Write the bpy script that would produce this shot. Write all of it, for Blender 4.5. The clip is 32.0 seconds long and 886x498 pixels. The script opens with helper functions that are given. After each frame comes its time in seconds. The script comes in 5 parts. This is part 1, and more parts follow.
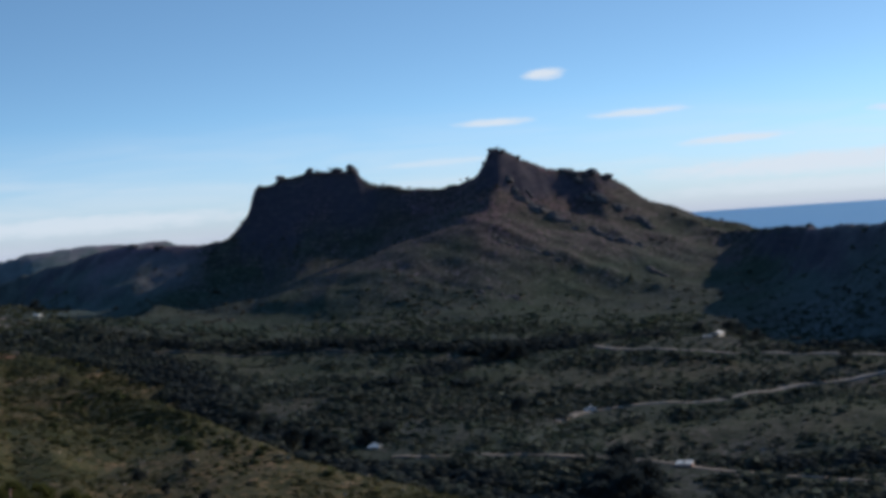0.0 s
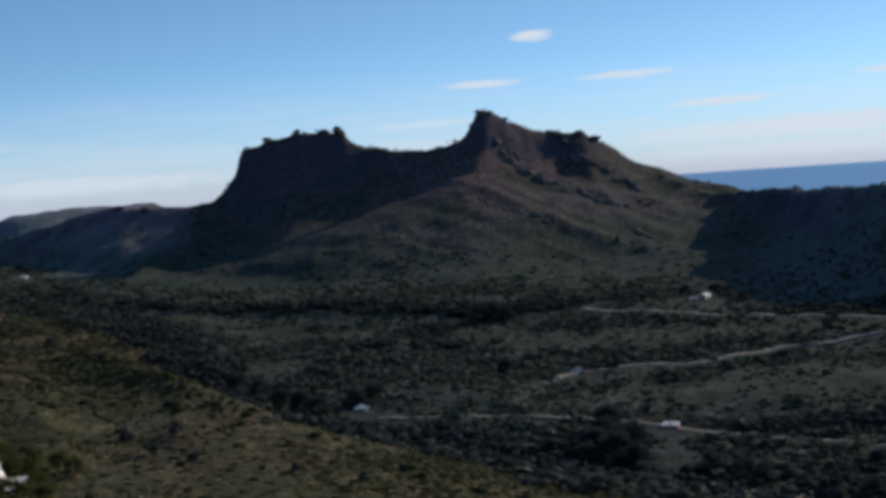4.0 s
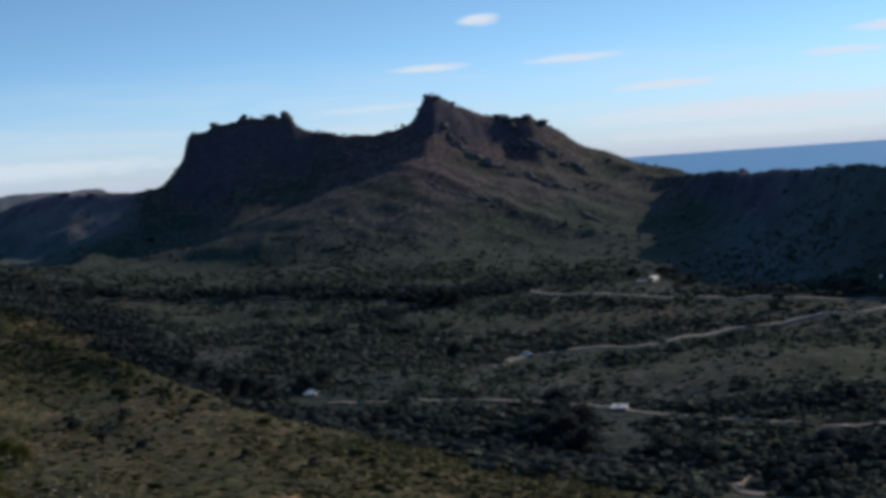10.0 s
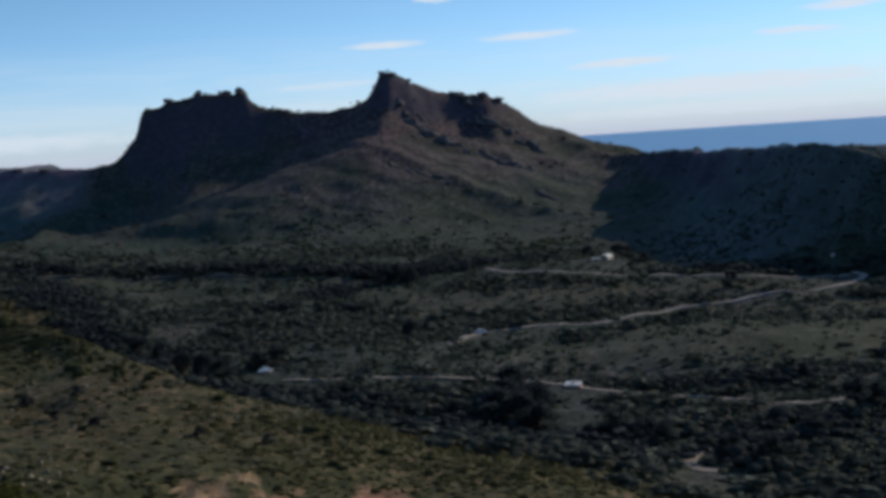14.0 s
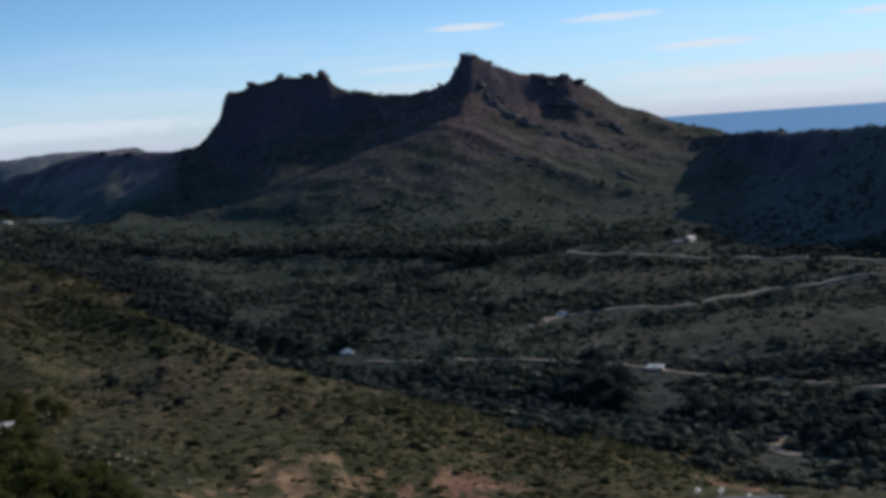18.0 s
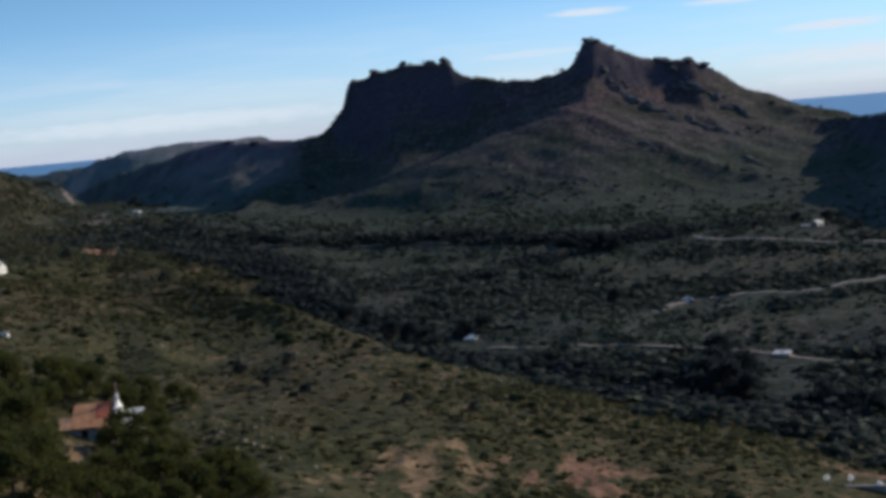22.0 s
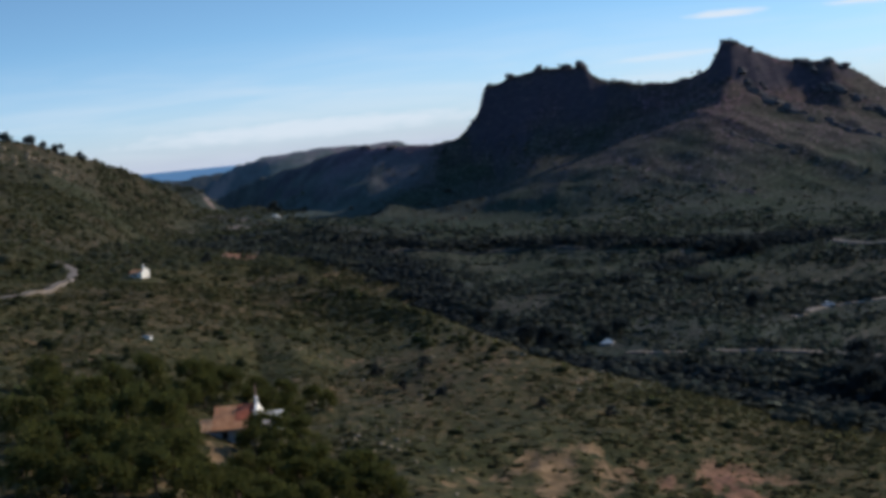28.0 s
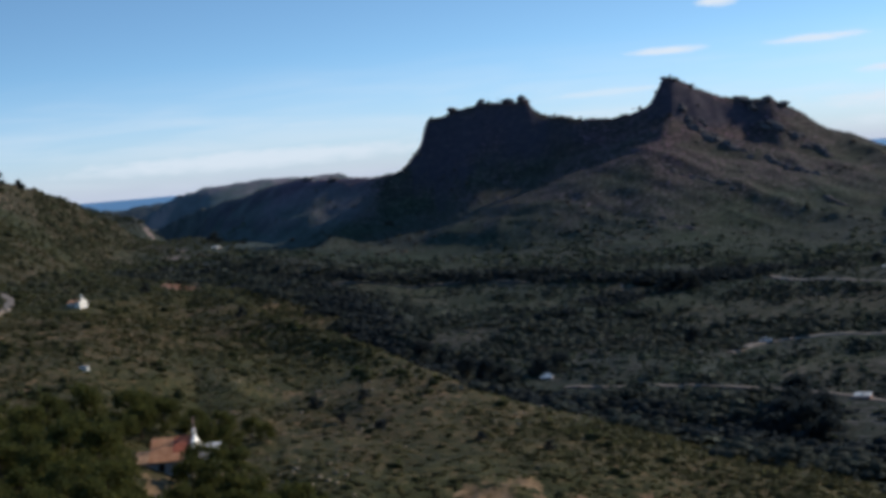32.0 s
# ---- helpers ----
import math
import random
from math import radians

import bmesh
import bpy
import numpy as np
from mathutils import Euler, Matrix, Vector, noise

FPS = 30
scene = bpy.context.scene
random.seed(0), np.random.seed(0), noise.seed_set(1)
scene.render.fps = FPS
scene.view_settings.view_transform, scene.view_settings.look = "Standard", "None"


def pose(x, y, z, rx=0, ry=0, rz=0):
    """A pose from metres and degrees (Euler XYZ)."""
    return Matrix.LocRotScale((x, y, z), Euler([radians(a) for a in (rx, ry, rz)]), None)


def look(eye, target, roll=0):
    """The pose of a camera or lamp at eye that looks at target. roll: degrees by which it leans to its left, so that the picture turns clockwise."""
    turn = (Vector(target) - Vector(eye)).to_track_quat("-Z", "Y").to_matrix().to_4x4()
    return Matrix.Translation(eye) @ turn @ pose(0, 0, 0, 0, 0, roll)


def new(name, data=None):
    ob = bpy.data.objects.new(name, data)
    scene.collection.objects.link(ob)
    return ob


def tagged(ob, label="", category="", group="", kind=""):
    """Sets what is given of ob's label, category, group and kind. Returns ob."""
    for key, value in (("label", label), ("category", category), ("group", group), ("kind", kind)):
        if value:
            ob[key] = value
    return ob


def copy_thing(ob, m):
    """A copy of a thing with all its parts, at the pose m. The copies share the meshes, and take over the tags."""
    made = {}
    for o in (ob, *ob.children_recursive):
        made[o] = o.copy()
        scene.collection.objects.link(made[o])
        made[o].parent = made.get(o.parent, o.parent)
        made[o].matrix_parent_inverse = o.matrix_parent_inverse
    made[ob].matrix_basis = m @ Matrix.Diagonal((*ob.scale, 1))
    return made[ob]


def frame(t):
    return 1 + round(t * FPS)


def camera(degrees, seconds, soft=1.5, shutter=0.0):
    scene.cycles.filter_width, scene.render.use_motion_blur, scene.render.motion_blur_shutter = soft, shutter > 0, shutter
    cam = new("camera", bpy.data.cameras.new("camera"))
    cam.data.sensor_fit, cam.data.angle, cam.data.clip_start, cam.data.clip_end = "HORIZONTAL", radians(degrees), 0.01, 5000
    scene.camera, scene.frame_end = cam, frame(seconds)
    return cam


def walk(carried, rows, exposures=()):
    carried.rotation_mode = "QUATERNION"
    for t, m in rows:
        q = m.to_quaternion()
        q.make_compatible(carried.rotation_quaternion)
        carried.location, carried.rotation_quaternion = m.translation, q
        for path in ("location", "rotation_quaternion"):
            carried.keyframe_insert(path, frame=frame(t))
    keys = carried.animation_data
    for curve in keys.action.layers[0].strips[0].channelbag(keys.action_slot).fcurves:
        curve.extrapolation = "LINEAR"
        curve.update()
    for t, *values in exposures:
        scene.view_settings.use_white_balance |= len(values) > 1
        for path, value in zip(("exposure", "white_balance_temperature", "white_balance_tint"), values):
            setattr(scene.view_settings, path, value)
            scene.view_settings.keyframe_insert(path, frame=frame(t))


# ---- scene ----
# ---------------------------------------------------------------- camera
EYE = (0.0, 0.0, 120.0)
cam = camera(30.28, 32.0, soft=4.2)
# seconds, bearing to the right, degrees up, lean to the left
ROWS = [
    (0.0, 0.000, -2.081, -4.06),
    (0.5, 0.398, -1.871, -4.05),
    (1.0, 0.530, -1.764, -3.90),
    (1.5, 0.363, -2.134, -3.89),
    (2.0, 0.188, -2.464, -3.81),
    (2.5, 0.173, -2.768, -3.90),
    (3.0, 0.139, -2.953, -3.99),
    (3.5, 0.204, -3.264, -4.00),
    (5.5, 0.867, -3.890, -4.11),
    (6.0, 0.895, -4.332, -4.18),
    (6.5, 0.875, -4.510, -4.17),
    (7.0, 0.957, -4.619, -4.19),
    (7.5, 1.029, -4.460, -4.30),
    (8.0, 1.214, -4.178, -4.28),
    (8.5, 1.408, -4.064, -4.31),
    (9.0, 1.656, -3.988, -4.22),
    (9.5, 1.879, -4.004, -4.26),
    (10.0, 2.114, -4.114, -4.23),
    (10.5, 2.431, -4.201, -4.15),
    (11.0, 2.754, -4.254, -4.24),
    (11.5, 2.996, -4.451, -4.24),
    (12.0, 3.334, -4.697, -4.21),
    (12.5, 3.625, -4.764, -4.12),
    (13.0, 3.742, -4.788, -4.06),
    (13.5, 3.745, -4.885, -3.98),
    (15.5, 2.734, -5.315, -4.06),
    (16.0, 2.269, -5.349, -4.15),
    (16.5, 1.851, -5.418, -4.18),
    (17.0, 1.488, -5.482, -4.27),
    (17.5, 1.086, -5.593, -4.28),
    (18.0, 0.738, -5.433, -4.19),
    (18.5, 0.357, -5.378, -4.21),
    (19.0, -0.111, -5.353, -4.22),
    (19.5, -0.703, -5.182, -4.29),
    (20.0, -1.398, -5.241, -4.49),
    (20.5, -2.031, -5.440, -4.66),
    (21.0, -2.640, -5.740, -4.78),
    (21.5, -3.102, -5.697, -4.88),
    (22.0, -3.613, -5.571, -4.95),
    (22.5, -4.104, -5.519, -5.04),
    (23.0, -4.625, -5.294, -5.03),
    (23.5, -5.051, -5.266, -5.06),
    (24.0, -5.534, -5.147, -5.12),
    (24.5, -6.029, -5.166, -5.14),
    (25.0, -6.622, -5.263, -5.22),
    (25.5, -7.182, -5.272, -5.31),
    (26.0, -7.663, -5.250, -5.42),
    (26.5, -8.017, -5.228, -5.49),
    (28.5, -8.363, -4.934, -5.45),
    (29.0, -8.223, -4.887, -5.41),
    (29.5, -8.033, -4.780, -5.26),
    (30.0, -7.705, -4.645, -5.14),
    (30.5, -7.327, -4.509, -5.01),
    (31.0, -6.917, -4.362, -4.92),
    (31.5, -6.538, -4.190, -4.81),
    (32.0, -6.185, -4.033, -4.72),
]


def ahead(bearing, up):
    b, u = radians(bearing), radians(up)
    return (EYE[0] + math.sin(b) * math.cos(u), EYE[1] + math.cos(b) * math.cos(u), EYE[2] + math.sin(u))


walk(cam, [(t, look(EYE, ahead(b, u), lean)) for t, b, u, lean in ROWS],
     exposures=[(0.0, -0.05), (1.2, -0.05), (2.0, -0.13), (4.0, -0.13), (6.0, -0.08), (14.0, -0.08), (20.0, -0.04), (24.0, 0.0), (32.0, 0.02)])

# ---------------------------------------------------------------- light
SUN_BEARING, SUN_UP = 58.0, 25.5

world = bpy.data.worlds.new("sky")
scene.world = world
world.use_nodes = True
wn, wl = world.node_tree.nodes, world.node_tree.links
wn.clear()


def node(nodes, kind, **values):
    n = nodes.new(kind)
    for key, value in values.items():
        n.inputs[key.replace("_", " ")].default_value = value
    return n


def maths(nodes, links, op, a, b=None, c=None, clamp=False):
    n = nodes.new("ShaderNodeMath")
    n.operation, n.use_clamp = op, clamp
    for i, v in enumerate((a, b, c)):
        if v is None:
            continue
        if isinstance(v, (int, float)):
            n.inputs[i].default_value = v
        else:
            links.new(v, n.inputs[i])
    return n.outputs[0]


def mixed(nodes, links, factor, a, b, blend="MIX"):
    n = nodes.new("ShaderNodeMix")
    n.data_type, n.blend_type = "RGBA", blend
    for sock, v in ((n.inputs[0], factor), (n.inputs[6], a), (n.inputs[7], b)):
        if isinstance(v, (int, float)):
            sock.default_value = v
        elif isinstance(v, tuple):
            sock.default_value = (*v, 1)
        else:
            links.new(v, sock)
    return n.outputs[2]


def build_sky():
    m = lambda op, a, b=None, c=None, clamp=False: maths(wn, wl, op, a, b, c, clamp)
    coord = wn.new("ShaderNodeTexCoord")
    split = wn.new("ShaderNodeSeparateXYZ")
    wl.new(coord.outputs["Generated"], split.inputs[0])
    x, y, z = split.outputs
    # the sea's edge lies 1.4 degrees under the level, so the sky starts there
    lifted = m("MAXIMUM", m("MULTIPLY", m("ADD", z, 0.026), 3.2), 0.004)
    joined = wn.new("ShaderNodeCombineXYZ")
    for s, k in zip((x, y, lifted), range(3)):
        wl.new(s, joined.inputs[k])
    unit = wn.new("ShaderNodeVectorMath")
    unit.operation = "NORMALIZE"
    wl.new(joined.outputs[0], unit.inputs[0])
    sky = wn.new("ShaderNodeTexSky")
    sky.sky_type, sky.sun_disc = "NISHITA", False
    sky.sun_elevation, sky.sun_rotation = radians(SUN_UP), radians(SUN_BEARING)
    sky.altitude, sky.air_density, sky.dust_density, sky.ozone_density = 100, 1.0, 0.4, 3.0
    wl.new(unit.outputs[0], sky.inputs["Vector"])
    blue = mixed(wn, wl, 1.0, sky.outputs[0], (0.83, 1.0, 1.01), "MULTIPLY")
    bearing = m("MULTIPLY", m("ARCTAN2", x, y), 57.2958)
    up = m("MULTIPLY", m("ARCSINE", z), 57.2958)
    # wisps: broken streaks stretched along the horizon
    flat = wn.new("ShaderNodeCombineXYZ")
    wl.new(m("MULTIPLY", bearing, 0.16), flat.inputs[0])
    wl.new(m("MULTIPLY", up, 1.5), flat.inputs[1])
    streak = node(wn, "ShaderNodeTexNoise", Scale=1.0, Detail=6.0, Roughness=0.55, Distortion=0.5)
    wl.new(flat.outputs[0], streak.inputs["Vector"])
    fine = wn.new("ShaderNodeCombineXYZ")
    wl.new(m("MULTIPLY", bearing, 1.2), fine.inputs[0])
    wl.new(m("MULTIPLY", up, 5.0), fine.inputs[1])
    fray = node(wn, "ShaderNodeTexNoise", Scale=1.0, Detail=5.0, Roughness=0.6)
    wl.new(fine.outputs[0], fray.inputs["Vector"])
    cloud = 0.0
    for b, u, wide, tall, lean, dense in CLOUDS:
        db = m("DIVIDE", m("SUBTRACT", bearing, b), wide)
        du = m("DIVIDE", m("SUBTRACT", m("SUBTRACT", up, u), m("MULTIPLY", m("SUBTRACT", bearing, b), lean)), tall)
        q = m("ADD", m("POWER", m("ABSOLUTE", db), 2.0), m("POWER", m("ABSOLUTE", du), 2.0))
        q = m("ADD", q, m("MULTIPLY", m("SUBTRACT", fray.outputs[0], 0.5), 1.7))
        body = m("MULTIPLY", m("SUBTRACT", 1.15, q, clamp=True), dense)
        cloud = body if isinstance(cloud, float) else m("MAXIMUM", cloud, body)
    # the low veil over the sea
    veil = m("MULTIPLY", m("SUBTRACT", 1.0, m("DIVIDE", m("SUBTRACT", up, -1.5), 4.6), clamp=True), 0.98)
    band = m("MULTIPLY", m("MULTIPLY", m("SUBTRACT", streak.outputs[0], 0.42, clamp=True), 3.0, clamp=True),
             m("SUBTRACT", 1.0, m("DIVIDE", m("ABSOLUTE", m("SUBTRACT", up, 0.3)), 2.6), clamp=True))
    cover = m("MAXIMUM", cloud, m("MULTIPLY", band, 0.5), clamp=True)
    hazed = mixed(wn, wl, m("POWER", veil, 1.35), blue, (2.95, 3.3, 4.3))
    tint = mixed(wn, wl, cover, hazed, (4.3, 4.75, 5.35))
    back = node(wn, "ShaderNodeBackground", Strength=0.17)
    wl.new(tint, back.inputs[0])
    out = wn.new("ShaderNodeOutputWorld")
    wl.new(back.outputs[0], out.inputs[0])


# bearing, height in degrees, half width, half height, slope, density
CLOUDS = [
    (3.95, 3.74, 0.82, 0.22, 0.02, 0.95), (2.1, 2.2, 1.5, 0.15, -0.01, 0.9), (7.2, 2.2, 1.8, 0.15, 0.02, 0.85),
    (17.9, 2.5, 1.5, 0.2, 0.04, 0.9), (10.4, 1.05, 2.1, 0.17, 0.03, 0.9), (16.2, 1.74, 1.6, 0.15, 0.0, 0.8),
    (0.1, 0.95, 2.4, 0.14, 0.02, 0.55), (13.5, 0.05, 7.0, 0.42, 0.01, 0.9), (-12.5, -0.35, 7.0, 0.36, 0.0, 0.7), (14.0, -0.7, 7.0, 0.3, 0.0, 0.6), (0.0, 0.2, 7.0, 0.25, 0.0, 0.4), (-10.6, 0.7, 1.3, 0.12, 0.0, 0.3),
]
build_sky()

sun = new("sun", bpy.data.lights.new("sun", "SUN"))
sun.data.energy, sun.data.angle, sun.data.color = 3.0, radians(0.9), (1.0, 0.86, 0.68)
sun.matrix_world = look((0, 0, 0), (-math.sin(radians(SUN_BEARING)) * math.cos(radians(SUN_UP)),
                                    -math.cos(radians(SUN_BEARING)) * math.cos(radians(SUN_UP)), -math.sin(radians(SUN_UP))))

# ---------------------------------------------------------------- materials


def material(name, rough=0.9, metal=0.0, specular=0.3):
    mat = bpy.data.materials.new(name)
    mat.use_nodes = True
    nodes, links = mat.node_tree.nodes, mat.node_tree.links
    shader = nodes["Principled BSDF"]
    shader.inputs["Roughness"].default_value, shader.inputs["Metallic"].default_value = rough, metal
    shader.inputs["Specular IOR Level"].default_value = specular
    return mat, nodes, links, shader


def noise_tex(nodes, links, scale, detail=4.0, rough=0.55, space="Object", stretch=None, distort=0.0):
    coord = nodes.new("ShaderNodeTexCoord")
    tex = node(nodes, "ShaderNodeTexNoise", Scale=scale, Detail=detail, Roughness=rough, Distortion=distort)
    if stretch:
        turn = nodes.new("ShaderNodeMapping")
        turn.inputs["Scale"].default_value = stretch
        links.new(coord.outputs[space], turn.inputs[0])
        links.new(turn.outputs[0], tex.inputs["Vector"])
    else:
        links.new(coord.outputs[space], tex.inputs["Vector"])
    return tex.outputs[0]


def ramp(nodes, links, source, *stops):
    n = nodes.new("ShaderNodeValToRGB")
    e = n.color_ramp.elements
    while len(e) < len(stops):
        e.new(0.5)
    for el, (at, c) in zip(e, stops):
        el.position, el.color = at, (*c, 1) if isinstance(c, tuple) else (c, c, c, 1)
    links.new(source, n.inputs[0])
    return n.outputs[0]


def bump(nodes, links, shader, height, strength, distance):
    n = node(nodes, "ShaderNodeBump", Strength=strength, Distance=distance)
    links.new(height, n.inputs["Height"])
    links.new(n.outputs[0], shader.inputs["Normal"])


def plain_grained(name, dark, light, scale, rough=0.9, relief=0.0, relief_scale=None, specular=0.3, metal=0.0, fine=None):
    """Two tones by a broad and a fine noise, with a little relief."""
    mat, nodes, links, shader = material(name, rough, metal, specular)
    a = noise_tex(nodes, links, scale)
    b = noise_tex(nodes, links, fine or scale * 6, 3.0)
    f = maths(nodes, links, "MULTIPLY_ADD", maths(nodes, links, "SUBTRACT", b, 0.5), 0.6, a)
    links.new(ramp(nodes, links, f, (0.32, dark), (0.68, light)), shader.inputs["Base Color"])
    if relief:
        bump(nodes, links, shader, noise_tex(nodes, links, relief_scale or scale * 4), 0.6, relief)
    return mat


def ground_material():
    mat, nodes, links, shader = material("hillside_scrub_and_soil", 0.95, 0.0, 0.15)
    broad = noise_tex(nodes, links, 0.012, 5.0, 0.6)
    mid = noise_tex(nodes, links, 0.07, 5.0, 0.65)
    small = noise_tex(nodes, links, 0.45, 4.0, 0.65)
    grain = noise_tex(nodes, links, 2.2, 3.0, 0.6)
    scrub = ramp(nodes, links, mid, (0.3, (0.022, 0.025, 0.010)), (0.5, (0.035, 0.037, 0.015)), (0.68, (0.058, 0.053, 0.024)))
    dry = ramp(nodes, links, small, (0.3, (0.031, 0.029, 0.013)), (0.55, (0.058, 0.046, 0.025)), (0.75, (0.11, 0.082, 0.052)))
    m = lambda op, a, b=None, c=None, clamp=False: maths(nodes, links, op, a, b, c, clamp)
    patch = ramp(nodes, links, m("MULTIPLY_ADD", m("SUBTRACT", small, 0.5), 0.7, broad), (0.44, 0.0), (0.62, 1.0))
    base = mixed(nodes, links, patch, scrub, dry)
    tufts = ramp(nodes, links, m("MULTIPLY_ADD", m("SUBTRACT", grain, 0.5), 0.8, small), (0.36, 0.45), (0.6, 1.0))
    base = mixed(nodes, links, 1.0, base, tufts, "MULTIPLY")
    # close low cushions of heather, rockrose and dry grass, each of its own tone
    coord = nodes.new("ShaderNodeTexCoord")
    warp = node(nodes, "ShaderNodeTexNoise", Scale=0.9, Detail=3.0, Roughness=0.6)
    links.new(coord.outputs["Object"], warp.inputs["Vector"])
    bent = nodes.new("ShaderNodeVectorMath")
    bent.operation = "MULTIPLY_ADD"
    bent.inputs[1].default_value = (1.3, 1.3, 0.6)
    links.new(warp.outputs["Color"], bent.inputs[0])
    links.new(coord.outputs["Object"], bent.inputs[2])
    cushion = node(nodes, "ShaderNodeTexVoronoi", Scale=0.62, Randomness=1.0)
    links.new(bent.outputs[0], cushion.inputs["Vector"])
    pick = nodes.new("ShaderNodeSeparateColor")
    links.new(cushion.outputs["Color"], pick.inputs[0])
    plant_tone = ramp(nodes, links, pick.outputs[0], (0.0, (0.55, 0.66, 0.5)), (0.35, (0.85, 0.95, 0.75)), (0.6, (1.2, 1.15, 1.0)), (0.85, (1.5, 1.25, 1.15)), (1.0, (2.1, 1.75, 1.6)))
    base = mixed(nodes, links, 0.8, base, plant_tone, "MULTIPLY")
    dome = m("SUBTRACT", 1.0, m("MULTIPLY", cushion.outputs["Distance"], 0.9), clamp=True)
    # beyond the shelf the scrub is greener and darker; the blue paints in haze
    green_haze = nodes.new("ShaderNodeAttribute")
    green_haze.attribute_name = "green_haze"
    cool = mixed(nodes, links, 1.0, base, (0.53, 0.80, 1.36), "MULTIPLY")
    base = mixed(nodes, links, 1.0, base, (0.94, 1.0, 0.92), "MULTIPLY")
    base = mixed(nodes, links, green_haze.outputs["Fac"], base, cool)
    # haze painted into the colour: the far hill and two shaded ridges paled
    far = m("SUBTRACT", green_haze.outputs["Fac"], 1.0, clamp=True)
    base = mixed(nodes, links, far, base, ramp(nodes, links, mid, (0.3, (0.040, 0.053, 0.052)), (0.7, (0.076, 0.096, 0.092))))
    # steep ground is bare rock
    geo = nodes.new("ShaderNodeNewGeometry")
    split = nodes.new("ShaderNodeSeparateXYZ")
    links.new(geo.outputs["Normal"], split.inputs[0])
    steep = ramp(nodes, links, m("MULTIPLY_ADD", m("SUBTRACT", mid, 0.5), 0.35, split.outputs[2]), (0.56, 1.0), (0.78, 0.0))
    strata = noise_tex(nodes, links, 0.16, 6.0, 0.7, stretch=(1.0, 0.5, 2.6), distort=0.6)
    rock = ramp(nodes, links, strata, (0.3, (0.019, 0.021, 0.029)), (0.52, (0.029, 0.030, 0.038)), (0.75, (0.054, 0.047, 0.046)))
    place = nodes.new("ShaderNodeSeparateXYZ")
    links.new(geo.outputs["Position"], place.inputs[0])
    mountain = m("DIVIDE", m("SUBTRACT", m("SQRT", m("ADD", m("POWER", place.outputs[0], 2.0), m("POWER", place.outputs[1], 2.0))), 770.0), 60.0, clamp=True)
    mountain = m("MULTIPLY", mountain, m("DIVIDE", m("ADD", m("DIVIDE", place.outputs[0], m("MAXIMUM", place.outputs[1], 1.0)), 0.262), 0.012, clamp=True))
    # the mountain carries green scrub on its foot and thin brown heath above
    streaks = noise_tex(nodes, links, 0.03, 5.0, 0.6, stretch=(1.0, 0.45, 1.6), distort=0.4)
    zone = m("ADD", m("DIVIDE", m("SUBTRACT", place.outputs[2], 52.0), 55.0), m("MULTIPLY", m("SUBTRACT", streaks, 0.5), 1.5))
    zone = ramp(nodes, links, zone, (0.12, (0.88, 1.00, 0.95)), (0.5, (1.38, 1.12, 1.24)), (0.95, (1.68, 1.05, 1.34)))
    base = mixed(nodes, links, mountain, base, mixed(nodes, links, 1.0, base, zone, "MULTIPLY"))
    base = mixed(nodes, links, m("MULTIPLY", m("MULTIPLY", steep, 0.85), mountain), base, rock)
    # open soil on cut banks and tracks
    bare = nodes.new("ShaderNodeAttribute")
    bare.attribute_name = "bare"
    soil_tone = noise_tex(nodes, links, 0.24, 5.0, 0.7, distort=0.6)
    soil = ramp(nodes, links, soil_tone, (0.3, (0.052, 0.040, 0.020)), (0.5, (0.115, 0.082, 0.040)), (0.7, (0.215, 0.155, 0.082)))
    clay = nodes.new("ShaderNodeAttribute")
    clay.attribute_name = "clay"
    red = ramp(nodes, links, soil_tone, (0.3, (0.060, 0.036, 0.022)), (0.5, (0.125, 0.068, 0.040)), (0.7, (0.205, 0.118, 0.070)))
    chalk = ramp(nodes, links, soil_tone, (0.3, (0.075, 0.066, 0.055)), (0.7, (0.17, 0.15, 0.13)))
    soil = mixed(nodes, links, m("MINIMUM", green_haze.outputs["Fac"], 1.0), soil, chalk)
    soil = mixed(nodes, links, clay.outputs["Fac"], soil, red)
    furrow = noise_tex(nodes, links, 0.3, 4.0, 0.6, stretch=(1.0, 0.28, 1.0), distort=0.5)
    edge = ramp(nodes, links, m("ADD", m("MULTIPLY_ADD", m("SUBTRACT", small, 0.5), 0.95, bare.outputs["Fac"]), m("MULTIPLY", m("SUBTRACT", furrow, 0.5), 1.9)), (0.46, 0.0), (0.68, 1.0))
    base = mixed(nodes, links, edge, base, soil)
    base = mixed(nodes, links, 1.0, base, (1.84, 1.68, 1.88), "MULTIPLY")
    links.new(base, shader.inputs["Base Color"])
    bump(nodes, links, shader, m("ADD", m("ADD", m("MULTIPLY", small, 0.7), m("MULTIPLY", dome, 0.55)), m("MULTIPLY", grain, 0.3)), 0.36, 1.0)
    return mat


def sea_material():
    mat, nodes, links, shader = material("sea_water", 0.28, 0.0, 0.5)
    swell = noise_tex(nodes, links, 0.004, 5.0, 0.6, stretch=(1.0, 3.0, 1.0))
    links.new(ramp(nodes, links, swell, (0.3, (0.060, 0.18, 0.36)), (0.7, (0.08, 0.215, 0.42))), shader.inputs["Base Color"])
    bump(nodes, links, shader, noise_tex(nodes, links, 0.05, 4.0), 0.35, 1.5)
    return mat


